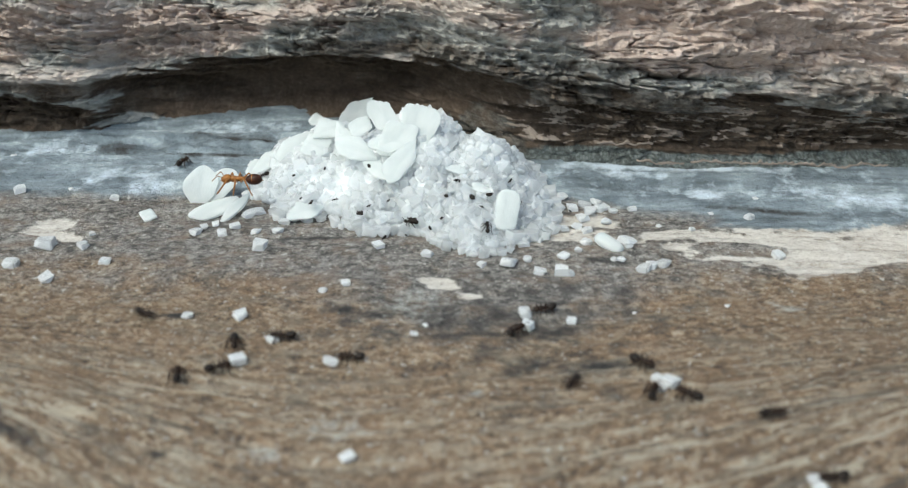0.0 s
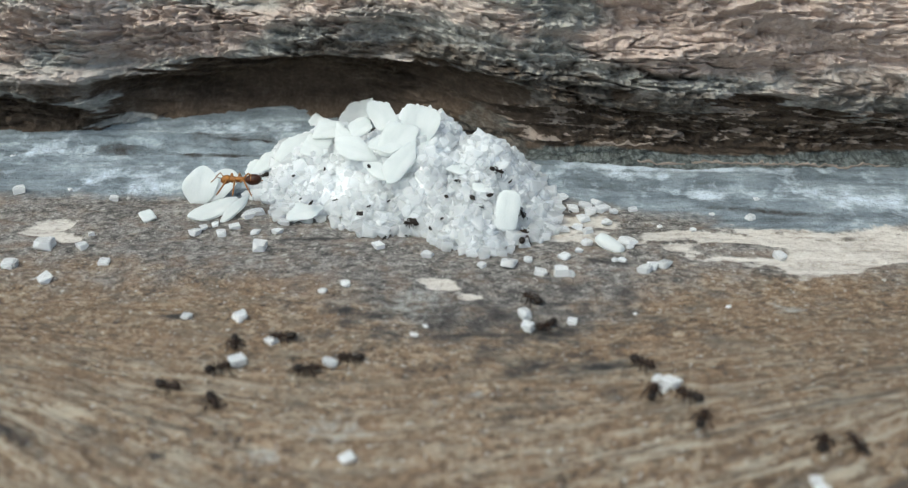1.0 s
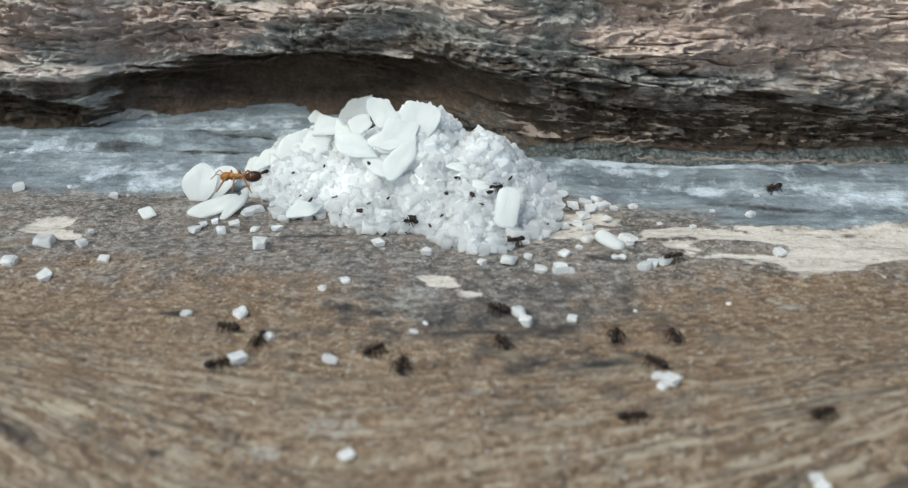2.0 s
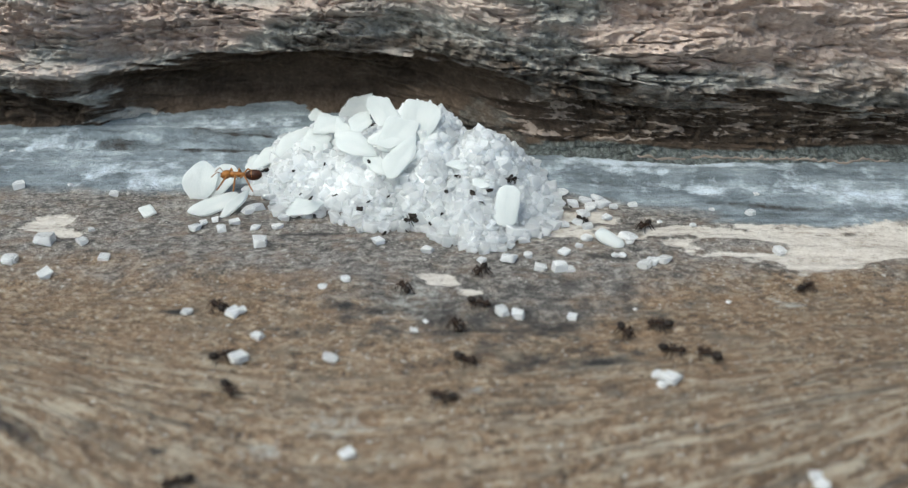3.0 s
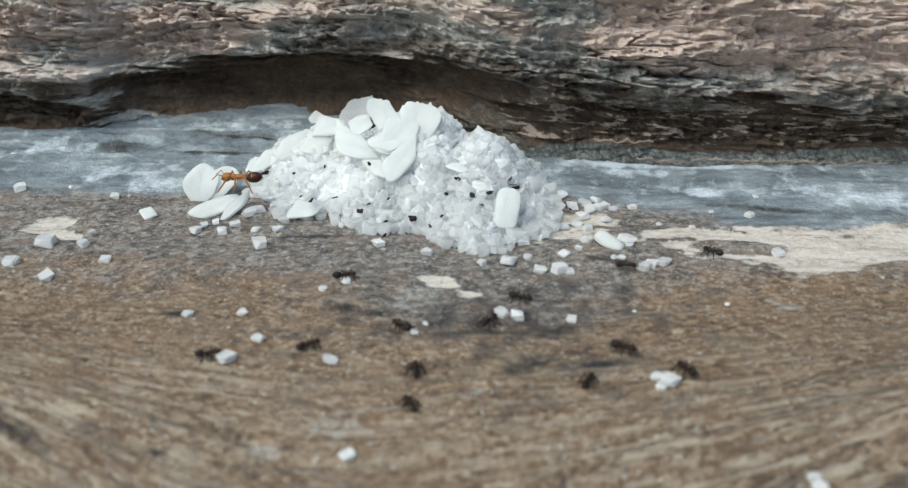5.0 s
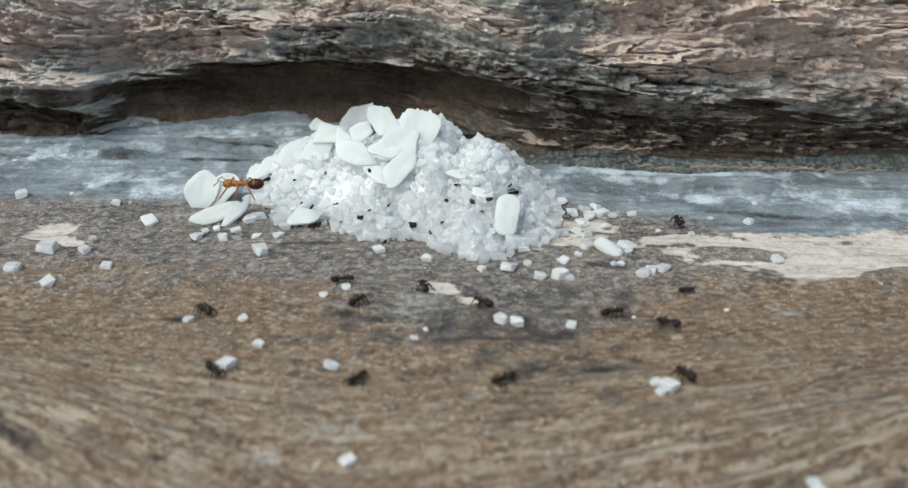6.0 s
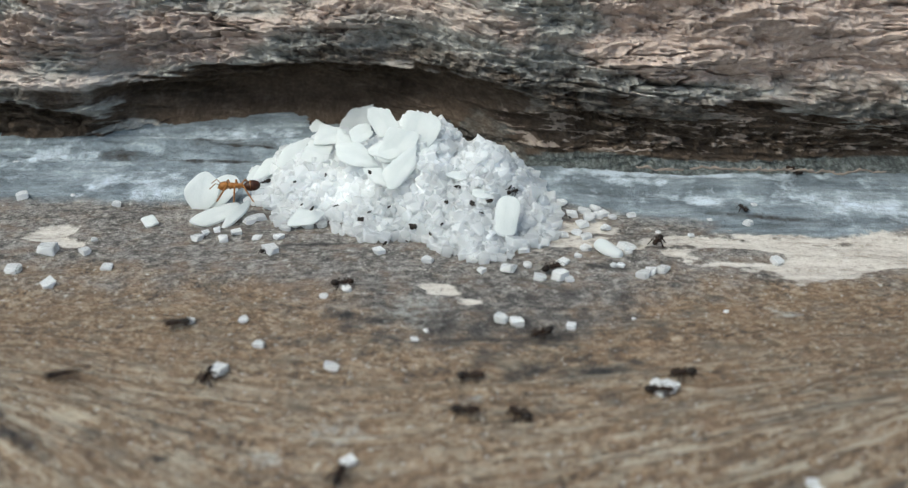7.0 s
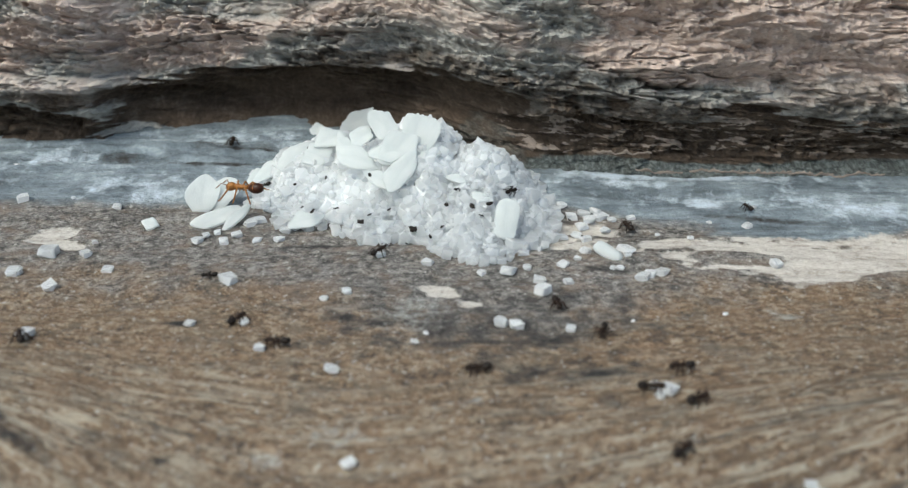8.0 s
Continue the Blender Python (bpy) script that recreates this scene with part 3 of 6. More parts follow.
def build_heap():
    xs, ys = np.arange(-20, 14.01, 0.25), np.arange(-3, 20.01, 0.25)
    x, y = np.meshgrid(xs, ys)
    h = mound_height(x, y) - 0.5 + 0.35 * fbm(x * 0.7, y * 0.7, 3, 7)
    heap = sheet("sugar_mound", np.stack([x, y, ground_height(x, y) + np.maximum(h, -0.6)], -1), SUGAR_BED)
    tagged(heap, "heap of coarse white sugar crystals on weathered wood", "sugar heap")
    r = random.Random(4)
    spots, taken = [], np.zeros((4600, 3))
    for _ in range(75000):
        px, py = r.uniform(-19, 13), r.uniform(-3.0, 17)
        top = float(mound_height(np.float64(px), np.float64(py)))
        if top < -0.5 + 0.6 * r.random() or (top < 0.7 and r.random() < 0.55):
            continue
        size = r.triangular(0.4, 1.15, 0.72)
        n = len(spots)
        if n >= 4600:
            break
        reach = ((0.46 if top > 0.3 else 0.62) * size + 0.27 * taken[:n, 2]) * 0.88
        if np.any((taken[:n, 0] - px) ** 2 + (taken[:n, 1] - py) ** 2 < reach ** 2):
            continue
        taken[n] = px, py, size
        spots.append((px, py, size, top))
    near = sorted(spots, key=lambda s: s[1])
    rest = []
    for i, (px, py, size, top) in enumerate(near):
        z = float(ground_height(np.float64(px), np.float64(py))) + max(top - 0.15 - (0.3 if -9.5 < px < -1 and 5.5 < py < 10 else 0.0) + r.uniform(-0.15, 0.25), size * 0.36)
        flat = 1.0 if top > 0.5 else 0.25
        m = pose(px * MM, py * MM, z * MM, r.uniform(-70, 70) * flat, r.uniform(-70, 70) * flat, r.uniform(0, 360)) @ Matrix.Diagonal((size * MM, size * MM, size * MM, 1))
        if i < 300:
            ob = new("crystal", CRYSTALS[i % len(CRYSTALS)])
            ob.parent = heap
            ob.matrix_basis = m
        else:
            rest.append((m, CRYSTALS[(i * 5) % len(CRYSTALS)]))
    for i in range(1500):
        px, py = r.uniform(-18, 11), r.uniform(-2.5, 15)
        top = float(mound_height(np.float64(px), np.float64(py)))
        if top > 0.1 and not (-11 < px < 0 and py > 5):
            size = r.uniform(0.22, 0.5)
            z = float(ground_height(np.float64(px), np.float64(py))) + top + r.uniform(-0.1, 0.35)
            m = pose(px * MM, py * MM, z * MM, r.uniform(0, 360), r.uniform(0, 360), r.uniform(0, 360)) @ Matrix.Diagonal((size * MM, size * MM, size * MM, 1))
            rest.append((m, CRYSTALS[i % len(CRYSTALS)]))
    verts, faces, mats = [], [], []
    for m, me in rest:
        n = len(verts)
        verts += [(m @ v.co)[:] for v in me.vertices]
        faces += [[n + k for k in p.vertices] for p in me.polygons]
        mats += [0 if me.materials[0] == SUGAR else 1] * len(me.polygons)
    me = bpy.data.meshes.new("crystal_mass")
    me.from_pydata(verts, [], faces)
    me.materials.append(SUGAR)
    me.materials.append(CLEAR)
    me.polygons.foreach_set("material_index", mats)
    mass = new("crystal_mass", me)
    mass.parent = heap
    tagged(mass, "packed white sugar crystals", kind="stuff")


build_heap()


# ---- rice ----
def flake_mesh(length, width, thick, bend, chip, seed):
    """A flattened rice flake: an oval with snapped edges, dished and thinner at its rim."""
    r = random.Random(seed)
    turn = r.uniform(0, 6.28)
    cuts = [(turn + i * 1.6 + r.uniform(-0.5, 0.5), 1 - r.uniform(0.3, 1.5) * chip - 0.02) for i in range(4)]
    rim = []
    for i in range(30):
        a = i * math.tau / 30
        u, v = math.cos(a), math.sin(a)
        k = 1 + 0.05 * math.sin(2 * a + seed) + 0.035 * math.sin(5 * a + 2 * seed)
        for c, reach in cuts:
            along = u * math.cos(c) + v * math.sin(c)
            if along > 0.05:
                k = (k ** -16 + (reach / along) ** -16) ** (-1 / 16)
        k += chip / 0.28 * (0.06 * noise.noise(Vector((u * 3.1 + seed, v * 3.1, 2))) + 0.05 * noise.noise(Vector((u * 8 + seed, v * 8, 5))))
        rim.append((u * k, v * k))
    rings = []
    for scale, side in ((0.0, 1), (0.6, 1.0), (0.97, 0.7), (1.0, 0.4), (1.0, -0.4), (0.97, -0.7), (0.6, -1), (0.0, -1)):
        rings.append([(u * scale * length / 2, v * scale * width / 2, side * thick / 2) for u, v in (rim if scale else rim[:1])])
    bm = bmesh.new()
    made = []
    for ring in rings:
        row = []
        for x, y, z in ring:
            z += bend * (4 * (x / length) ** 2 - 0.3) * length * 0.25 + 0.30 * (4 * (y / width) ** 2 - 0.3) * width * 0.25 + 0.05 * noise.noise(Vector((x * 1.5 + seed, y * 1.5, 0)))
            row.append(bm.verts.new((x * MM, y * MM, z * MM)))
        made.append(row)
    for p, q in zip(made, made[1:]):
        for i in range(30):
            j = (i + 1) % 30
            if len(p) == 1:
                bm.faces.new((p[0], q[i], q[j]))
            elif len(q) == 1:
                bm.faces.new((p[i], q[0], p[j]))
            else:
                bm.faces.new((p[i], q[i], q[j], p[j]))
    bmesh.ops.recalc_face_normals(bm, faces=bm.faces[:])
    bm.normal_update()
    me = bpy.data.meshes.new("rice_flake")
    for f in bm.faces:
        f.smooth = abs(f.normal.z) > 0.6
    bm.to_mesh(me)
    bm.free()
    me.materials.append(RICE)
    return me


def grain_mesh(length, width, thick, bend, seed):
    """A whole rice grain, blunt at one end."""
    bm = bmesh.new()
    bmesh.ops.create_uvsphere(bm, u_segments=24, v_segments=16, radius=0.5)
    for v in bm.verts:
        a, b, c = v.co.z, v.co.x, v.co.y
        k = (1.02 - 0.15 * max(0.0, a) + 0.04 * math.sin(a * 9 + seed)) * math.sqrt((1 - min(1.0, (2 * a) ** 6)) / max(1e-6, 1 - (2 * a) ** 2)) if abs(a) < 0.499 else 1.0
        v.co = Vector((a * length, b * k * width, c * k * thick + bend * (4 * a * a - 0.4) * length * 0.25)) * MM
    me = bpy.data.meshes.new("rice_grain")
    for f in bm.faces:
        f.smooth = True
    bm.to_mesh(me)
    bm.free()
    me.materials.append(RICE)
    return me


def rice(x, y, z, rx, ry, rz, length, width, thick, bend=0.0, chip=0.0, label="broken white rice flake lying on the sugar heap"):
    """A flattened, often broken rice grain; mm and degrees."""
    seed = int(length * 97 + width * 31) + int(abs(rz))
    whole = chip == 0
    ob = new("rice_grain" if whole else "rice_flake", grain_mesh(length, width, thick, bend, seed) if whole else flake_mesh(length, width, thick, bend, chip, seed))
    ob.matrix_world = pose(x * MM, y * MM, z * MM, rx, ry, rz)
    return tagged(ob, label, "rice", "rice flakes")


def crumb(x, y, z, size, turn):
    """A dark speck added in the heap in place of a shaded gap between crystals; mm."""
    bm = bmesh.new()
    bmesh.ops.create_icosphere(bm, subdivisions=2, radius=0.5 * size * MM)
    for v in bm.verts:
        k = 1 + 0.9 * noise.noise(v.co * (2.6 / (size * MM)) + Vector((turn, 0, 0)))
        v.co = Vector((v.co.x * k * 1.5, v.co.y * k * 0.8, v.co.z * k * 0.35))
    ob = part("bark_crumb", bm, BLACK)
    ob.matrix_world = pose(x * MM, y * MM, z * MM, 35, 20 * math.sin(turn), turn)
    return tagged(ob, "dark speck standing in for a shaded gap among white sugar crystals", "crumb", "bark crumbs")


rice(-8.74, 22.91, 2.72, 48, -20, 17, 3.86, 3.05, 0.16, 0.9, 0.28, "curled translucent rice flake standing on the heap")
rice(-5.42, 8.5, 6.84, 34, 45, -46, 3.43, 2.66, 0.18, 0.3, 0.28, "broken white rice flake lying on the sugar heap")
rice(-7.12, 8.72, 5.93, 38, -21, 25, 2.59, 1.75, 0.18, 0.2, 0.28, "broken white rice flake lying on the sugar heap")
rice(-2.95, 7.5, 6.55, 28, -52, 57, 4.3, 3.5, 0.18, -0.2, 0.28, "chalky white rice flake leaning on the heap")
rice(-1.87, 7.92, 6.24, 25, 50, -59, 2.93, 1.95, 0.22, 0.1, 0.28, "broken white rice flake lying on the sugar heap")
rice(-7.38, 6.66, 4.82, 40, 16, -18, 4.45, 2.17, 0.27, -0.2, 0.28, "broken white rice flake lying on the sugar heap")
rice(-4.9, 6.53, 5.56, 39, -7, 9, 3.33, 2.49, 0.25, 0, 0.28, "broken white rice flake lying on the sugar heap")
rice(-4.2, 6.57, 5.73, 35, -36, 39, 4.28, 2.83, 0.25, 0.1, 0.28, "broken white rice flake lying on the sugar heap")
rice(-3.89, 5.02, 4.45, 34, -32, 39, 5.02, 2.01, 0.29, 0.1, 0.28, "broken white rice flake lying on the sugar heap")
rice(-9.97, 10.86, 5.04, 40, -14, 16, 3.37, 2.53, 0.25, -0.3, 0.28, "chalky white rice flake leaning on the heap")
rice(-12.71, 11.17, 3.43, 36, -24, 29, 3.9, 2.81, 0.25, -0.3, 0.28, "chalky white rice flake leaning on the heap")
rice(-15.01, 12.46, 1.82, 33, -16, 23, 4.1, 1.88, 0.22, -0.1, 0.28, "chalky white rice flake leaning on the heap")
rice(-12.56, 21.85, 2.29, 29, -41, 50, 1.55, 1.38, 0.18, 0, 0.28, "broken white rice flake lying on the sugar heap")
rice(-8.48, 8.88, 4.94, 23, 37, -54, 3.13, 2.11, 0.22, 0, 0.28, "broken white rice flake lying on the sugar heap")
rice(-5.81, 5.09, 3.78, 32, 19, -28, 2.63, 1.57, 0.22, 0, 0.28, "broken white rice flake lying on the sugar heap")
rice(-10.99, 10.06, 3.96, 32, 19, -28, 3.13, 2.64, 0.22, 0, 0.28, "broken white rice flake lying on the sugar heap")
rice(3.83, 1.43, 2.05, 13, -53, 73, 3.1, 1.75, 0.32, 0, 0, "blunt white rice grain standing against the heap")
rice(11.03, -0.66, 0.35, 19, 16, -38, 2.29, 1.05, 0.8, 0, 0, "white rice grain lying beside the sugar heap")
rice(-11.28, 4.09, 0.83, 33, -5, 8, 3.15, 2.16, 0.16, 0, 0.28, "broken white rice flake lying on the sugar heap")
rice(-19.88, 7.96, 1.34, 18, -55, 69, 3.51, 2.71, 0.22, -0.2, 0.05, "chalky white rice flake propped beside the heap")
rice(-18.41, 8.14, 1.37, 41, -39, 35, 3.32, 2.16, 0.22, 0, 0.06, "chalky white rice flake propped beside the heap")
rice(-18.26, 5.36, 0.47, 24, -13, 26, 4.39, 1.75, 0.34, 0.1, 0.12, "long white rice flake lying on wood beside the heap")
rice(-16.76, 5.22, 0.54, 18, -25, 51, 3.5, 1.0, 0.3, 0, 0.1, "thin white rice sliver lying on wood beside the heap")
rice(-23.1, 4.31, 0.4, 36, 3, -5, 1.65, 1.27, 0.29, 0, 0.25, "broken white rice piece lying on bare wood")
rice(2.06, 2.98, 3.18, 30, 6, -10, 1.84, 0.98, 0.14, 0, 0.28, "broken white rice flake lying on the sugar heap")
rice(0.24, 4.87, 3.82, 29, 9, -16, 2.09, 0.89, 0.14, 0, 0.28, "broken white rice flake lying on the sugar heap")
rice(-1.94, 6.65, 5.38, 23, -37, 54, 2.52, 1.13, 0.18, 0, 0.28, "broken white rice flake lying on the sugar heap")
rice(-16.45, 12.2, 1.21, 39, -18, 20, 2.36, 1.76, 0.22, 0, 0.28, "chalky white rice flake leaning on the heap")

sugar_crystal(-34.73, 8.96, 1.05, 121, 9)
sugar_crystal(-26.83, 8.02, 0.83, 278, 2)
sugar_crystal(-29.1, -0.64, 1.46, 189, 9, tilt=5)
sugar_crystal(-26.32, -0.72, 0.83, 320, 9)
sugar_crystal(-26.51, 1.56, 0.5, 33, 9)
sugar_crystal(-30.34, -3.61, 1.27, 6, 13, tilt=5)
sugar_crystal(-27.08, -5.73, 1.07, 132, 8, tilt=-11)
sugar_crystal(-24.17, -2.9, 0.87, 98, 11)
sugar_crystal(-18.96, 1.96, 0.83, 240, 8)
sugar_crystal(-17.05, 1.76, 0.9, 281, 7)
sugar_crystal(-16.25, 2.63, 0.83, 203, 10)
sugar_crystal(-14.63, 2, 0.75, 77, 3)
sugar_crystal(-13.03, 2.07, 0.74, 325, 2)
sugar_crystal(-12.76, 3.57, 0.98, 267, 6)
sugar_crystal(-14.54, 7.21, 0.95, 7, 10)
sugar_crystal(-15.73, 5.06, 1.01, 32, 2)
sugar_crystal(-14.98, 5.57, 0.94, 302, 0)
sugar_crystal(-8.53, -7.2, 0.65, 154, 12)
sugar_crystal(-7.1, -6.54, 0.79, 15, 13)
sugar_crystal(-16.51, -10.74, 0.76, 137, 7)
sugar_crystal(-13.13, -10.54, 0.76, 304, 11)
sugar_crystal(-7.04, -16.19, 0.91, 198, 11, tilt=2)
sugar_crystal(-2.41, -12.99, 0.51, 202, 11)
sugar_crystal(-1.72, -11.81, 0.36, 295, 7)
sugar_crystal(7.23, -11.35, 0.67, 68, 5)
sugar_crystal(17.26, -9.27, 0.36, 49, 0)
sugar_crystal(11.21, -17.79, 0.85, 69, 7, tilt=-12)
sugar_crystal(11.82, -18.25, 1.01, 132, 10, tilt=2)
sugar_crystal(11.29, -18.72, 0.72, 320, 13)
sugar_crystal(11.63, -17.94, 0.62, 154, 6)
sugar_crystal(16.89, -26.62, 0.72, 259, 13, tilt=-1)
sugar_crystal(17, -27.17, 0.66, 293, 5, tilt=9)
sugar_crystal(-5.2, -24.98, 0.84, 299, 6, tilt=12)
sugar_crystal(-5.35, -0.65, 0.85, 118, 5)
sugar_crystal(-1.87, -1.95, 0.9, 349, 0)
sugar_crystal(1.85, -3.55, 0.61, 143, 9)
sugar_crystal(3.75, -3.42, 1.16, 343, 11, tilt=-15)
sugar_crystal(5.09, -2.9, 0.76, 357, 13)
sugar_crystal(5.88, -4.49, 0.88, 167, 8)
sugar_crystal(7.8, -4.76, 0.74, 292, 9)
sugar_crystal(7.62, -2.33, 0.83, 53, 11)
sugar_crystal(6.97, 2.18, 0.81, 335, 3)
sugar_crystal(9.49, 0.15, 0.94, 324, 13)
sugar_crystal(12.51, 0.13, 1.3, 293, 4, tilt=-7)
sugar_crystal(11.63, -2.62, 0.7, 63, 1)
sugar_crystal(12.83, -4.23, 1.17, 246, 13, tilt=15)
sugar_crystal(13.56, -3.64, 1.04, 247, 1, tilt=-3)
sugar_crystal(14.35, -3.44, 1.11, 34, 6, tilt=-16)
sugar_crystal(13.75, 5.91, 0.78, 10, 4)
sugar_crystal(22.53, 4.92, 0.87, 218, 12)
sugar_crystal(22.72, -1.78, 1.03, 212, 13, tilt=-18)
sugar_crystal(17.63, 2.47, 0.45, 22, 9)
sugar_crystal(11.09, 7.02, 1.1, 314, 12, tilt=-23)
sugar_crystal(10.12, 6.5, 1.01, 193, 11)
sugar_crystal(11.5, 6.05, 0.86, 300, 5)
sugar_crystal(8.56, 8.01, 1.03, 282, 4)
sugar_crystal(9.18, 2.9, 0.97, 258, 3)
sugar_crystal(9.82, 2.2, 0.89, 18, 4)
sugar_crystal(8.14, 2.38, 0.81, 3, 1)
sugar_crystal(10.54, 5.53, 0.93, 55, 9)
sugar_crystal(9.17, 6.01, 0.93, 274, 0)
sugar_crystal(12.2, 5.36, 0.7, 101, 6)
sugar_crystal(7.36, 3.24, 0.82, 149, 9)
sugar_crystal(6.1, 0.84, 0.87, 134, 2)
sugar_crystal(8.8, -1.14, 0.64, 353, 0)
sugar_crystal(10.49, 0.83, 0.58, 173, 5)
sugar_crystal(4.99, -0.17, 0.86, 184, 2)
sugar_crystal(23.84, 7.98, 0.49, 193, 6)
sugar_crystal(11.25, -10.15, 0.3, 235, 13)
sugar_crystal(-37.9, 15.7, 0.47, 266, 6)
sugar_crystal(11.1, -2.7, 0.56, 329, 13)
sugar_crystal(-18.51, 2.6, 0.61, 304, 10)
sugar_crystal(-17.8, 3.24, 0.69, 286, 1)
sugar_crystal(-30.76, 9.26, 0.43, 317, 12)
sugar_crystal(10.43, 5.32, 1.15, 259, 4, tilt=2)
sugar_crystal(11.19, 5.76, 1.01, 324, 11)
sugar_crystal(9.7, 4.42, 0.99, 121, 4)
sugar_crystal(11.46, 3.87, 0.83, 223, 4)
sugar_crystal(12.5, -0.44, 0.79, 266, 4)
sugar_crystal(11.45, -0.85, 0.64, 280, 5)
sugar_crystal(19.72, 5.34, 0.47, 5, 12)
sugar_crystal(15.35, 3.26, 0.38, 212, 9)
# added dark specks that stand in for shadowed gaps between the crystals
crumb(-11.22, 12.10, 3.90, 0.50, 121)
crumb(-6.40, 5.32, 4.03, 0.30, 303)
crumb(-9.89, 6.61, 3.31, 0.28, 278)
crumb(-12.58, 8.09, 2.18, 0.24, 66)
crumb(-8.89, 4.06, 1.78, 0.30, 189)
crumb(-3.02, 1.74, 1.10, 0.55, 309)
crumb(-4.84, 3.02, 2.12, 0.34, 242)
crumb(-6.87, 2.10, 1.50, 0.45, 320)
crumb(-0.58, 2.79, 2.63, 0.36, 297)
crumb(0.27, 3.85, 3.39, 0.40, 33)
crumb(1.31, 2.04, 2.80, 0.40, 310)
crumb(2.57, 2.16, 2.97, 0.34, 6)
crumb(4.20, 4.65, 3.04, 0.34, 240)
crumb(1.97, 1.40, 2.34, 0.30, 132)
crumb(-0.91, 1.48, 1.40, 0.34, 282)
crumb(-3.52, 1.18, 0.20, 0.30, 119)
crumb(-1.75, 1.18, 0.75, 0.28, 98)
crumb(-5.09, 0.72, 0.13, 0.50, 240)
crumb(-10.72, 4.05, 1.55, 0.50, 276)
crumb(-11.59, 4.71, 1.61, 0.34, 281)
crumb(-6.28, 2.72, 1.83, 0.30, 243)
crumb(3.39, 1.22, 1.55, 0.25, 203)
crumb(7.24, 4.08, 0.50, 0.40, 327)
crumb(8.95, 5.65, 0.17, 0.40, 77)

# ---- ants ----
def blob(bm, centre, size, tilt=0.0, segments=14, rings=9):
    """An egg-shaped swelling; mm."""
    got = bmesh.ops.create_uvsphere(bm, u_segments=segments, v_segments=rings, radius=1.0)
    m = Matrix.Translation(centre) @ Matrix.Rotation(radians(tilt), 4, "Y") @ Matrix.Diagonal((*size, 1))
    bmesh.ops.transform(bm, matrix=m, verts=got["verts"])
    return got["verts"]


def limb(bm, points, radii):
    """A jointed tube through points; mm."""
    rings = []
    for i, p in enumerate(points):
        a, b = Vector(points[max(0, i - 1)]), Vector(points[min(len(points) - 1, i + 1)])
        q = (b - a).to_track_quat("Z", "Y")
        rings.append([bm.verts.new(Vector(p) + q @ Vector((radii[i] * math.cos(k * math.pi / 3), radii[i] * math.sin(k * math.pi / 3), 0))) for k in range(6)])
    for a, b in zip(rings, rings[1:]):
        for k in range(6):
            bm.faces.new((a[k], a[(k + 1) % 6], b[(k + 1) % 6], b[k]))
    bm.faces.new(rings[0][::-1])
    bm.faces.new(rings[-1])


def millimetres(bm):
    for v in bm.verts:
        v.co *= MM
    return bm


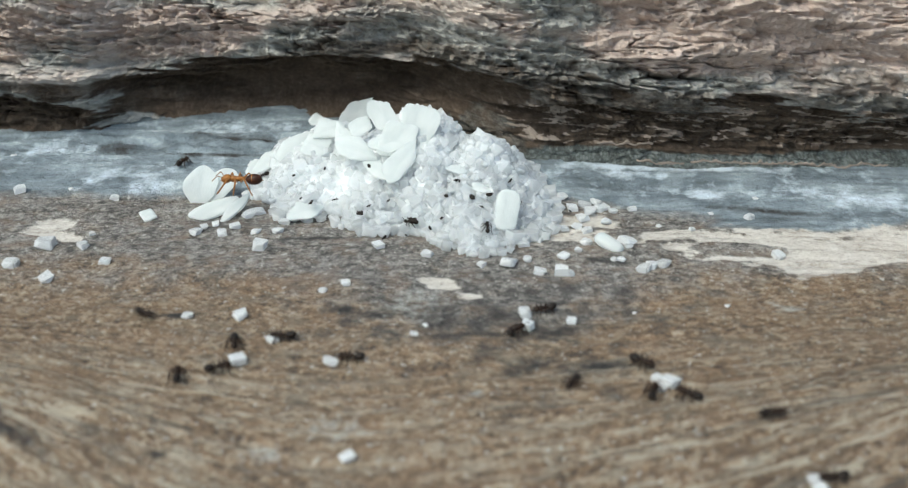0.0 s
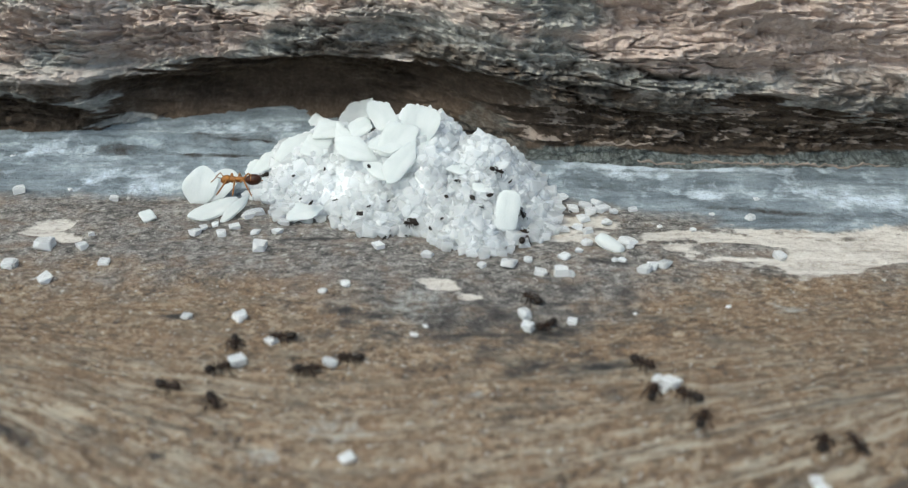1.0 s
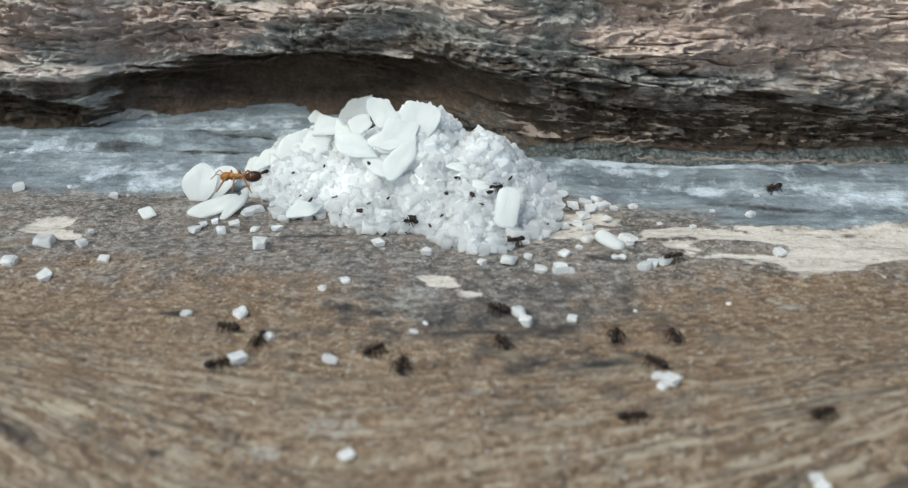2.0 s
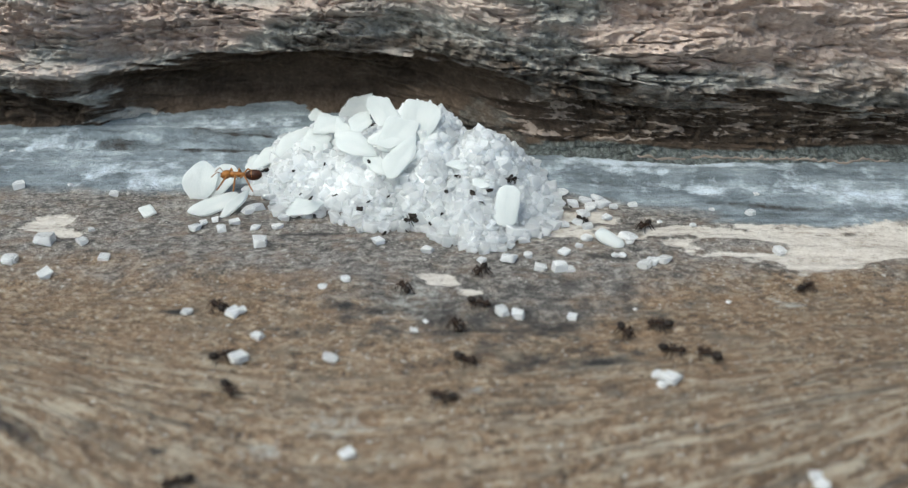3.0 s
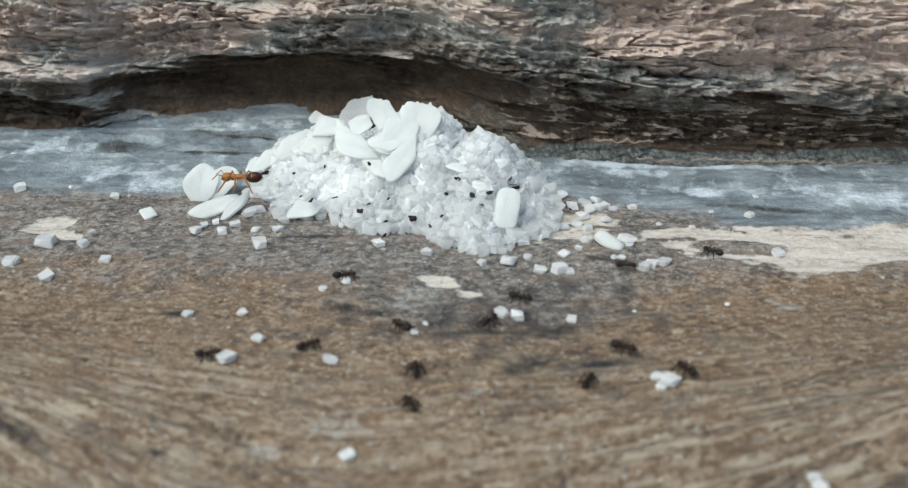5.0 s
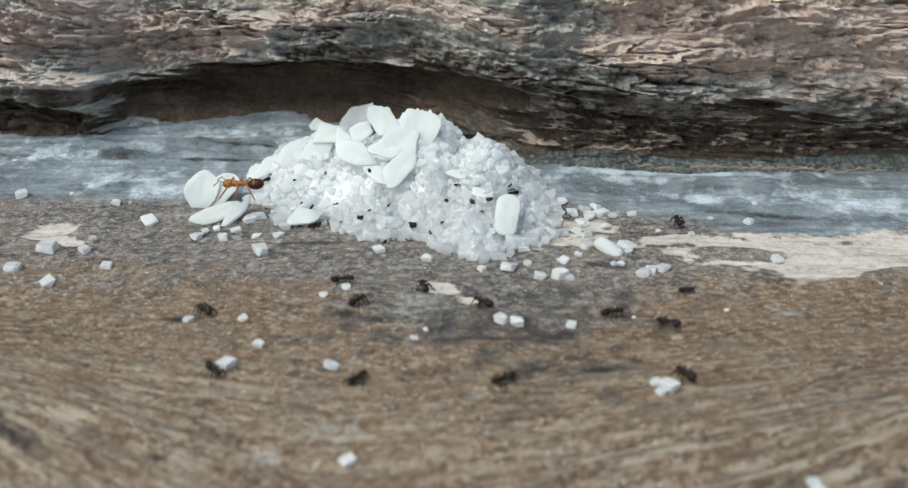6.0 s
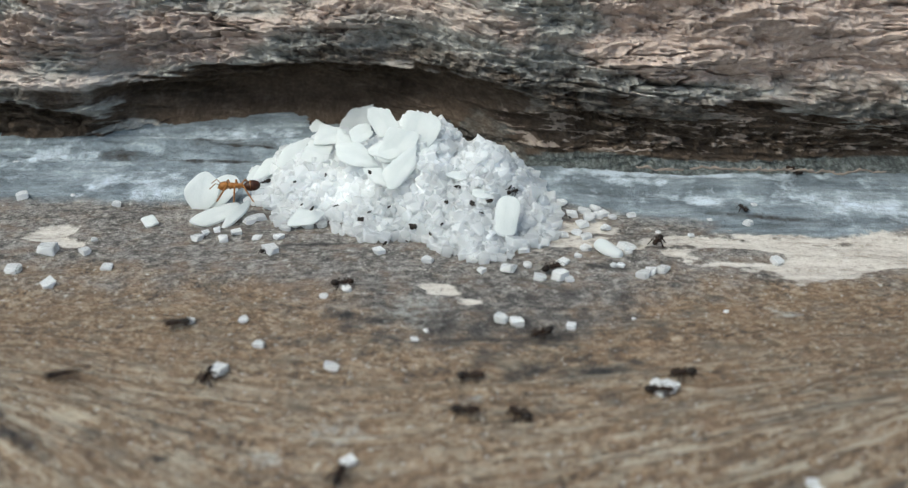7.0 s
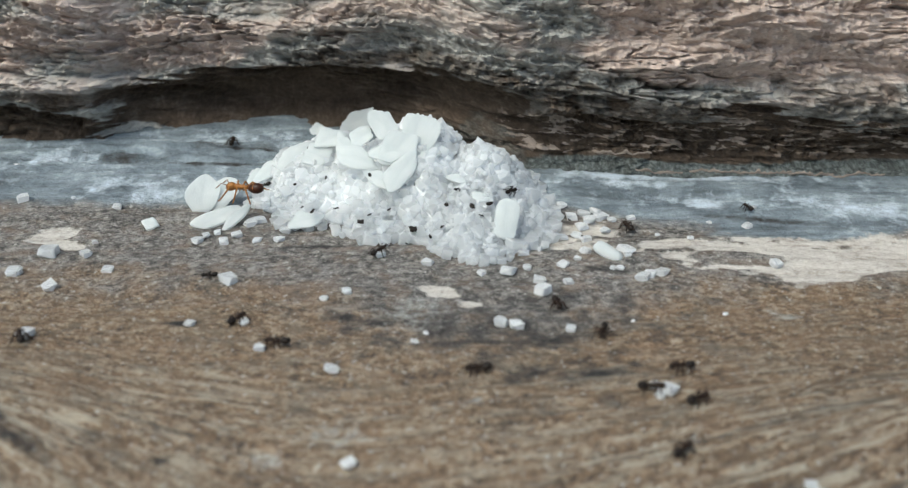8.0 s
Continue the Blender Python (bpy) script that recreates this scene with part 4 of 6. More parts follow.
def ant(k, body, rear, legs_of, label, fat=1.0, slim=1.0, spread=1.0):
    """An ant that looks along x, its feet at z = 0; k is its length in mm over 1.7."""
    root = new("ant")
    tagged(root, label, "ant")
    bm = bmesh.new()
    blob(bm, (0.62 * k, 0, 0.36 * k), (0.22 * k, 0.20 * k, 0.17 * k), 18)
    blob(bm, (0.56 * k, 0.14 * k, 0.40 * k), (0.04 * k, 0.02 * k, 0.04 * k), 0, 8, 6)
    blob(bm, (0.56 * k, -0.14 * k, 0.40 * k), (0.04 * k, 0.02 * k, 0.04 * k), 0, 8, 6)
    limb(bm, [(0.76 * k, 0.06 * k, 0.31 * k), (0.86 * k, 0.02 * k, 0.28 * k)], [0.035 * k, 0.012 * k])
    limb(bm, [(0.76 * k, -0.06 * k, 0.31 * k), (0.86 * k, -0.02 * k, 0.28 * k)], [0.035 * k, 0.012 * k])
    part("head", millimetres(bm), body, root)
    bm = bmesh.new()
    blob(bm, (0.31 * k, 0, 0.37 * k), (0.21 * k, 0.15 * k * slim, 0.15 * k * slim), -8)
    blob(bm, (0.17 * k, 0, 0.37 * k), (0.22 * k, 0.125 * k * slim, 0.135 * k * slim), 2)
    blob(bm, (0.03 * k, 0, 0.36 * k), (0.17 * k, 0.115 * k * slim, 0.12 * k * slim), 14)
    blob(bm, (-0.13 * k, 0, 0.33 * k), (0.06 * k, 0.05 * k, 0.085 * k), 0, 10, 7)
    part("thorax", millimetres(bm), body, root)
    bm = bmesh.new()
    for v in blob(bm, (-0.48 * k, 0, 0.36 * k), (0.33 * k, 0.235 * k * fat, 0.225 * k * fat), 6, 18, 12):
        v.co.x += 0.03 * k * math.cos((v.co.z - 0.36 * k) * 5 / k)
    part("gaster", millimetres(bm), rear, root)
    for s in (1, -1):
        bm = bmesh.new()
        limb(bm, [(0.72 * k, 0.07 * s * k, 0.42 * k), (0.90 * k, 0.24 * s * k, 0.55 * k), (1.12 * k, 0.30 * s * k, 0.36 * k)], [0.018 * k, 0.016 * k, 0.02 * k])
        part("antenna", millimetres(bm), body, root)
        for x0, x1, reach in ((0.36, 0.62, 0.50), (0.20, 0.14, 0.58), (0.04, -0.40, 0.56)):
            bm = bmesh.new()
            hip = Vector((x0 * k, 0.09 * s * k, 0.29 * k))
            knee = Vector(((x0 + (x1 - x0) * 0.45) * k, 0.33 * s * k, 0.48 * k))
            foot = Vector((x1 * k * spread, reach * s * k * spread, 0.03 * k))
            toe = foot + Vector(((x1 - x0) * 0.12 * k, 0.09 * s * k, -0.02 * k))
            limb(bm, [(0, 0, 0), knee - hip, foot - hip, toe - hip], [0.055 * k * slim, 0.046 * k * slim, 0.034 * k * slim, 0.024 * k * slim])
            leg = part("leg", millimetres(bm), legs_of, root)
            leg.location = hip * MM
    return root


def on(x, y, heading, lift=0.0):
    """The pose of something at x, y (mm) on the wood or the heap, turned to its heading and leaning with the slope."""
    def top(a, b):
        a, b = np.float64(a), np.float64(b)
        return float(ground_height(a, b) + max(0.0, float(mound_height(a, b)) + 0.35))
    z = max(top(x, y), float(wood_height(np.array([x]), np.array([y]))[0]))
    n = Vector((top(x - 0.8, y) - top(x + 0.8, y), top(x, y - 0.8) - top(x, y + 0.8), 1.6)).normalized()
    lean = Vector((0, 0, 1)).rotation_difference(n).to_matrix().to_4x4()
    return Matrix.Translation((x * MM, y * MM, (z + lift) * MM)) @ lean @ pose(0, 0, 0, 0, 0, heading)


SMALL_ANT = ant(0.98, UMBER, BLACK, UMBER, "small dark brown ant crawling over weathered wood")
TINY_ANT = ant(0.72, BLACK, BLACK, BLACK, "tiny black ant crawling over the sugar heap")
tagged(SMALL_ANT, group="foraging ants")
tagged(TINY_ANT, group="ants on the heap")
CREW = [copy_thing(SMALL_ANT, pose(0, 0, 0)) for _ in range(20)] + [SMALL_ANT]
TINY_CREW = [copy_thing(TINY_ANT, pose(0, 0, 0)) for _ in range(4)] + [TINY_ANT]


def crawl(rows, crew=CREW):
    """A small ant that goes along the rows, stepping with its legs wherever it gets on."""
    a = crew.pop()
    walk(a, rows)
    legs = [c for c in a.children if c.name.startswith("leg")]
    for i, leg in enumerate(legs):
        home = Matrix.Translation(leg.location)
        swing, steps, last = (1 if i % 2 else -1), [], None
        for t, m in rows:
            gone = (m.translation - last).length if last else 0.0
            last = m.translation.copy()
            swing = -swing
            steps.append((t, home @ pose(0, 0, 0, 0, 0, swing * min(20.0, 4 + gone / MM * 12))))
        walk(leg, steps)


def haul(size, kind, rows):
    """A crystal that the ants drag along the rows."""
    g = new("sugar_crystal", LOOSE_CRYSTALS[kind % len(LOOSE_CRYSTALS)])
    tagged(g, "white sugar crystal dragged over the wood by ants", "sugar crystal", "hauled sugar crystals")
    g.scale = (size * MM, size * MM, size * 0.72 * MM)
    walk(g, rows)


def motions():
    # dark foragers
    crawl([
        (0, on(-19.1, -10.86, -32)), (0.1, on(-15.78, -12.94, -47)), (0.2, on(-16.68, -13.45, -98)), (0.3, on(-15.99, -14.59, -54)), (0.4, on(-15.78, -14.67, -54)), (0.5, on(-15.77, -14.76, -54)),
        (0.6, on(-15.14, -14.29, -54)), (0.7, on(-15.1, -14.92, -56)), (0.8, on(-14.36, -15.45, -77)), (0.9, on(-14.52, -17.37, -71)), (1, on(-12.76, -20.07, -60)), (1.1, on(-12.2, -21.45, -15)),
        (1.2, on(-9.77, -20.85, 17)), (1.3, on(-9.22, -20.54, 17)), (1.4, on(-9.35, -20.48, 1)), (1.5, on(-6.47, -20.48, 10)), (1.6, on(-4.08, -19.59, 31)), (1.7, on(-3.52, -18.71, 80)),
        (2.8, on(-2.3, -9.73, 86)), (2.9, on(-2.71, -8.22, 116)), (3, on(-3.17, -7.92, 111)), (3.2, on(-3.61, -5.86, 104)), (3.5, on(-5.08, -0.33, 110)), (3.8, on(-6.03, 0.62, 168)),
        (4, on(-7.32, 0.14, 243)), (4.3, on(-8.2, -4.2, 262)), (4.5, on(-8.29, -7.08, 296)), (4.7, on(-7.24, -6.19, 371)), (5.8, on(-7.52, -5.94, 371)), (5.9, on(-7.54, -5.85, 371)),
        (6, on(-7.47, -5.8, 371)), (6.1, on(-7.48, -5.77, 371)), (6.2, on(-7.53, -6.07, 371)), (6.5, on(-7.46, -6.08, 371)), (6.6, on(-7.55, -6, 371)), (6.9, on(-7.45, -6.21, 371)),
        (7, on(-7.46, -6.06, 371)), (7.1, on(-7.5, -5.72, 446)), (7.2, on(-7.57, -4.32, 460)), (7.3, on(-7.68, -4.66, 460)), (7.4, on(-7.61, -4.65, 460)), (7.5, on(-7.5, -3.95, 427)),
        (7.7, on(-6.82, -2.78, 420)), (8, on(-5.5, -0.55, 419))])
    crawl([
        (0, on(-15.25, -17.85, 101)), (0.1, on(-15.49, -17.71, 101)), (0.2, on(-15.58, -17.9, 101)), (0.3, on(-15.62, -17.77, 101)), (0.4, on(-15.76, -17.04, 103)), (0.5, on(-15.85, -16.74, 103)),
        (0.6, on(-15.85, -16.65, 103)), (0.7, on(-15.79, -16.05, 116)), (0.8, on(-16.33, -15.67, 191)), (0.9, on(-16.42, -17.14, 266)), (1, on(-15.55, -18.66, 341)), (1.1, on(-13.02, -17.91, 375)),
        (1.2, on(-9.24, -16.97, 347)), (1.3, on(-5.23, -19.68, 333)), (1.4, on(-2.95, -20.16, 374)), (1.5, on(-0.68, -18.55, 396)), (1.6, on(-0.31, -18.26, 321)), (1.7, on(0.3, -20.66, 281)),
        (2, on(1.7, -28.92, 271)), (2.4, on(0.4, -30.49, 196)), (5.4, on(-8.42, -30.38, 157)), (5.8, on(-12.15, -25.13, 159)), (5.9, on(-12.66, -28.71, 234)), (6.4, on(-9.27, -30.2, 309)),
        (6.9, on(-5.81, -29.39, 384)), (7, on(-5.52, -26.22, 442)), (7.1, on(-5.02, -23.95, 455)), (7.2, on(-5.92, -21.89, 479)), (7.3, on(-8.96, -16.94, 471)), (7.4, on(-8.8, -14.42, 459)),
        (7.5, on(-9.66, -12.69, 500)), (7.6, on(-10.43, -13.06, 536)), (7.7, on(-10.86, -12.6, 536)), (7.8, on(-10.19, -12.93, 536)), (7.9, on(-10.5, -13.15, 536)), (8, on(-10.54, -13.37, 536))])
    crawl([
        (0, on(-13.26, -16.91, 25)), (1.7, on(-13.2, -16.87, 25)), (2.8, on(-13.33, -16.39, 25)), (2.9, on(-13.13, -16.45, 25)), (3, on(-13.12, -16.22, 25)), (3.2, on(-13.49, -16.26, 25)),
        (3.3, on(-13.52, -16.15, 25)), (3.6, on(-13.76, -15.93, 25)), (3.7, on(-13.78, -15.82, 25)), (4, on(-13.45, -16.47, 25)), (4.1, on(-13.58, -16.46, 25)), (4.2, on(-13.59, -16.42, 25)),
        (4.3, on(-13.49, -16.6, 25)), (4.4, on(-14.02, -16.28, 25)), (4.5, on(-14, -16.11, 25)), (4.6, on(-14.08, -16.05, 25)), (4.7, on(-14.06, -15.88, 25)), (5.8, on(-13.87, -16.63, -50)),
        (5.9, on(-13.61, -16.94, -50)), (6, on(-13.6, -16.74, -50)), (6.1, on(-13.49, -17.25, -101)), (6.2, on(-13.79, -17.66, -101)), (6.3, on(-13.72, -17.7, -101)), (6.4, on(-13.55, -17.66, -101)),
        (6.5, on(-13.31, -17.9, -101)), (6.6, on(-13.48, -17.73, -101)), (6.7, on(-13.61, -17.72, -101)), (6.8, on(-13.74, -17.71, -101)), (6.9, on(-13.58, -17.57, -101)), (7, on(-13.82, -17.35, -101)),
        (7.1, on(-13.91, -16.96, -101)), (7.2, on(-13.73, -17.19, -96)), (7.3, on(-14.06, -18.46, -110)), (7.4, on(-14.49, -19.26, -143)), (7.5, on(-15.22, -19.33, -177)), (7.6, on(-17.42, -19.42, -178)),
        (7.7, on(-21.68, -19.61, -186)), (7.8, on(-23.06, -18.79, -233)), (7.9, on(-24.88, -15.39, -243)), (8, on(-26.06, -12.99, -244))])
    crawl([
        (0, on(-12.8, -14.39, -80)), (1.5, on(-12.73, -14.44, -80)), (1.7, on(-12.92, -14.03, -155)), (2.8, on(-14.42, -9.84, -230)), (2.9, on(-14.13, -10.18, -230)), (3, on(-14.59, -10.37, -230)),
        (3.1, on(-14.84, -10.5, -178)), (3.2, on(-15.5, -10.39, -172)), (3.3, on(-17.15, -10.85, -162)), (3.4, on(-19.18, -11.61, -147)), (3.5, on(-21.08, -13.41, -100)), (3.6, on(-19.91, -15.96, -120)),
        (3.7, on(-21.75, -14.59, -195)), (3.8, on(-22.88, -14.23, -190)), (3.9, on(-23.11, -14.35, -190)), (4, on(-23.28, -14.24, -190)), (4.1, on(-23.29, -14.59, -190)), (4.2, on(-23.42, -14.8, -190)),
        (4.3, on(-23.16, -15.14, -190)), (4.4, on(-23.3, -15.66, -190)), (4.5, on(-23.57, -15.49, -190)), (4.6, on(-23.88, -15.55, -190)), (4.7, on(-24.38, -15.63, -189)), (5, on(-27.22, -15.04, -188)),
        (5.3, on(-29.33, -14.9, -174)), (8, on(-30.3, -15.38, -154))])
    crawl([
        (0, on(-10.04, -13.7, 185)), (1, on(-10.01, -13.71, 185)), (1.5, on(-10.52, -13.39, 216)), (1.6, on(-10.77, -14.27, 141)), (1.7, on(-11.6, -12.28, 216)), (2.2, on(-11.21, -16.38, 264)),
        (2.8, on(-12.41, -20.04, 224)), (2.9, on(-13.62, -18.74, 224)), (3, on(-12.09, -19.54, 299)), (3.1, on(-9.72, -19.87, 371)), (3.2, on(-6.79, -18.46, 402)), (3.3, on(-6.91, -17.34, 462)),
        (3.4, on(-7.07, -17.13, 462)), (3.5, on(-7.04, -16.77, 462)), (3.6, on(-7.09, -16.9, 462)), (3.7, on(-7.15, -16.92, 462)), (3.8, on(-7.18, -16.69, 462)), (3.9, on(-7.1, -16.85, 462)),
        (4, on(-7.11, -16.74, 462)), (4.1, on(-7.12, -16.7, 462)), (4.2, on(-7.12, -16.66, 462)), (4.3, on(-7.13, -16.63, 462)), (4.4, on(-7.1, -16.88, 462)), (4.5, on(-7.16, -16.97, 462)),
        (4.6, on(-7.25, -16.77, 504)), (4.7, on(-9.54, -15.24, 458)), (5.2, on(-7.51, -14.94, 383)), (5.8, on(-6.78, -17.23, 308)), (5.9, on(-5.91, -18.21, 341)), (6, on(-5.4, -17.7, 416)),
        (6.1, on(-4.86, -16.52, 361)), (6.2, on(-3.45, -17.66, 318)), (6.3, on(-1.82, -19.25, 312)), (6.4, on(-0.45, -20.97, 324)), (6.5, on(2.65, -22.52, 334)), (6.6, on(3.45, -22.86, 294)),
        (6.7, on(4.04, -25.62, 289)), (6.8, on(5.6, -29.02, 296)), (7, on(6.44, -30.52, 296)), (8, on(6.82, -31.49, 291))])
    crawl([
        (0, on(-5.81, -15.85, 175)), (1.5, on(-5.85, -15.79, 175)), (1.7, on(-5.79, -15.69, 100)), (2.3, on(-3.13, -15.16, 25)), (2.8, on(-1.65, -15.2, -1)), (2.9, on(-0.6, -15.22, -30)),
        (3, on(0.57, -16.46, -38)), (3.1, on(1.83, -17.09, 9)), (3.2, on(2.58, -16.14, 68)), (3.3, on(2.69, -14.91, 77)), (3.4, on(3.24, -13.23, 54)), (3.5, on(4.59, -12.32, 41)),
        (3.6, on(5.58, -11.18, 64)), (3.7, on(5.5, -10.49, 75)), (3.8, on(6.23, -8.72, 83)), (3.9, on(5.72, -8.73, 158)), (4, on(4.07, -9.65, 83)), (4.1, on(5.95, -7.78, 23)),
        (4.2, on(9.7, -7.24, -23)), (4.3, on(7.57, -8.47, -98)), (4.4, on(6.05, -7.52, -173)), (4.5, on(1.67, -8.29, -164)), (4.6, on(0.93, -8.98, -164)), (4.7, on(1.74, -8.44, -89)),
        (5.3, on(5.34, -9.24, -14)), (5.8, on(6.32, -8.85, 61)), (5.9, on(3.13, -8.6, 136)), (6, on(1.89, -8.7, 136)), (6.1, on(2.46, -9.01, 211)), (6.2, on(2.11, -10.78, 286)),
        (6.3, on(4.11, -10.33, 315)), (6.4, on(3.51, -12.19, 240)), (6.5, on(2.4, -9.09, 165)), (6.6, on(1.93, -6.21, 94)), (6.7, on(2.13, -4.95, 19)), (6.8, on(3.48, -5.77, 18)),
        (6.9, on(6.18, -3.65, 36)), (7, on(6.63, -3.52, 36)), (7.3, on(6.38, -3.68, 36)), (7.5, on(6.17, -3.39, -39)), (7.6, on(6.7, -5.77, -85)), (7.7, on(6.35, -5.37, -85)),
        (7.8, on(6.53, -5.97, -92)), (7.9, on(6.32, -6.73, -88)), (8, on(6.62, -8.27, -79))])
    crawl([
        (0, on(-29.53, -12.91, -29)), (0.1, on(-25.69, -15.05, -29)), (0.2, on(-20.99, -17.56, -33)), (0.3, on(-18.11, -19.9, -35)), (0.4, on(-17.86, -19.76, 40)), (0.5, on(-17.35, -18.84, 40)),
        (0.6, on(-17.31, -19.1, -35)), (0.7, on(-15.22, -20.38, -3)), (0.8, on(-12.21, -19.41, 26)), (0.9, on(-10.64, -18.18, 29)), (1, on(-8.2, -17.16, 6)), (1.1, on(-6.8, -17.76, -28)),
        (1.2, on(-3.16, -19.79, -24)), (1.3, on(0.77, -21.06, 2)), (1.4, on(2.67, -19.61, 7)), (1.5, on(5.51, -20.51, -9)), (1.6, on(7.62, -20.35, -29)), (1.7, on(10, -23.05, -29)),
        (2.2, on(7.85, -19.84, 46)), (2.8, on(5.14, -14.8, 121)), (2.9, on(6.13, -19.2, 196)), (3, on(-0.49, -20.41, 169)), (3.1, on(-1.25, -17.78, 100)), (3.2, on(-1.46, -14.9, 63)),
        (3.3, on(0.52, -14.25, 24)), (3.4, on(1.2, -13.74, 47)), (3.5, on(1.97, -12.72, 22)), (3.6, on(3.05, -13, -53)), (3.7, on(-1.38, -15.49, -128)), (3.8, on(-1.91, -15.23, -203)),
        (3.9, on(-2.38, -15.01, -203)), (4, on(-2.21, -15.77, -203)), (4.1, on(-2.68, -15.47, -226)), (4.2, on(-3.75, -14.16, -217)), (4.3, on(-3.64, -14.76, -292)), (4.4, on(-1.26, -14.89, -367)),
        (4.5, on(-2.11, -15.23, -442)), (4.6, on(-2.12, -16.78, -442)), (4.7, on(-2.5, -15.36, -517)), (5.2, on(-3.64, -12.24, -590)), (5.8, on(-7.35, -9.61, -590)), (5.9, on(-6.5, -8.78, -665)),
        (6, on(-6.21, -8.71, -665)), (6.1, on(-6.41, -8.98, -665)), (6.2, on(-5.99, -8.83, -727)), (6.3, on(-4.3, -9.25, -779)), (6.4, on(-4.85, -10.74, -814)), (6.5, on(-4.67, -15.12, -805)),
        (6.6, on(-4.32, -17.17, -801)), (6.7, on(-3.72, -21.35, -773)), (6.8, on(-1.16, -21.34, -713)), (6.9, on(-0.68, -20.99, -709)), (7, on(0.52, -21, -720)), (7.1, on(2.8, -20.97, -707)),
        (7.2, on(4.37, -20.13, -685)), (7.3, on(5.3, -19.25, -689)), (7.4, on(6.45, -18.88, -752)), (7.5, on(7.3, -20.52, -753)), (7.6, on(10.02, -21.23, -712)), (7.7, on(12.89, -19.69, -687)),
        (7.8, on(12.92, -19.31, -687)), (7.9, on(13.1, -19.08, -687)), (8, on(13.15, -19.46, -687))])
    crawl([
        (0, on(-28.35, -20.73, -44)), (2, on(-23.27, -25.65, -31)), (2.4, on(-13.56, -29.74, 6)), (2.8, on(-8.83, -24.08, 58)), (2.9, on(-11.31, -26.08, 133)), (3, on(-12.76, -27.17, 203)),
        (3.1, on(-14.27, -27.33, 175)), (3.2, on(-15.27, -26.94, 156)), (3.3, on(-16.97, -26.13, 159)), (3.4, on(-17.34, -26.16, 187)), (3.5, on(-18.63, -26.32, 171)), (3.6, on(-19.52, -25.82, 164)),
        (3.7, on(-20.96, -25.65, 147)), (3.8, on(-21.53, -24.52, 111)), (3.9, on(-21.55, -24.06, 111)), (4, on(-21.73, -23.89, 111)), (4.1, on(-22.09, -24.25, 185)), (4.2, on(-24.04, -24.11, 137)),
        (5.4, on(-26.54, -20.16, 62)), (5.8, on(-21.52, -19.49, 62)), (6, on(-26.77, -20.44, 137)), (6.7, on(-26.3, -20.9, 62)), (6.9, on(-23.96, -19.39, 41)), (7, on(-22.13, -17.33, 20)),
        (7.1, on(-16.26, -16.6, 18)), (7.2, on(-16.3, -15.46, 69)), (7.3, on(-14.41, -11.75, 61)), (7.4, on(-13.6, -10.58, 61)), (7.5, on(-13.75, -10.56, 61)), (7.6, on(-13.7, -10.48, 61)),
        (7.7, on(-13.64, -10.44, 61)), (7.8, on(-13.66, -10.38, 61)), (7.9, on(-13.61, -10.34, 61)), (8, on(-13.59, -10.44, 61))])
    crawl([
        (0, on(3.67, -12.88, 50)), (0.1, on(3.62, -12.8, 50)), (0.2, on(3.69, -12.77, 50)), (0.3, on(3.83, -12.75, 50)), (0.4, on(3.76, -12.72, 50)), (0.5, on(3.61, -12.93, 50)),
        (0.6, on(3.67, -12.96, 50)), (0.7, on(3.87, -12.95, 28)), (0.8, on(6.47, -11.44, 13)), (0.9, on(6.72, -12.31, -62)), (1, on(5.64, -12.04, -137)), (1.1, on(3.65, -14.22, -127)),
        (1.2, on(2.78, -15.85, -81)), (1.3, on(4.34, -18.49, -39)), (1.4, on(5.55, -18.07, 33)), (1.5, on(5.66, -17.64, 108)), (1.6, on(4.72, -17.55, 179)), (1.7, on(3.33, -17.61, 112)),
        (2.2, on(2.63, -12.46, 118)), (2.8, on(0.34, -11.86, 185)), (3, on(0.2, -12.68, 110)), (3.3, on(1.98, -10.99, 35)), (4, on(3.4, -11.13, -40)), (4.4, on(1.47, -14.01, -103)),
        (4.5, on(2.12, -16.47, -115)), (4.6, on(-0.81, -18.95, -140)), (4.7, on(-2.01, -19.98, -215)), (5.2, on(-2.15, -14.94, -274)), (5.8, on(-1.24, -9.13, -271)), (6, on(-1.97, -6.6, -254)),
        (6.2, on(-1.65, -7.73, -329)), (6.3, on(0.53, -13.79, -404)), (6.4, on(3.4, -14.21, -384)), (6.5, on(5.2, -15.85, -389)), (6.6, on(6.82, -16.07, -379)), (6.7, on(7.59, -16.67, -406)),
        (6.8, on(9.29, -18.62, -400)), (6.9, on(10.85, -19.36, -363)), (7, on(11.16, -18.71, -363)), (7.1, on(11.16, -18.71, -363)), (7.2, on(11.16, -18.34, -363)), (7.3, on(11.27, -18.44, -363)),
        (7.4, on(11.2, -18.46, -363)), (7.5, on(11.04, -18.67, -363)), (7.6, on(11.18, -18.27, -363)), (7.7, on(11.19, -18.24, -363)), (7.8, on(11.25, -18.31, -363)), (7.9, on(11.27, -18.28, -363)),
        (8, on(10.82, -18.34, -363))])
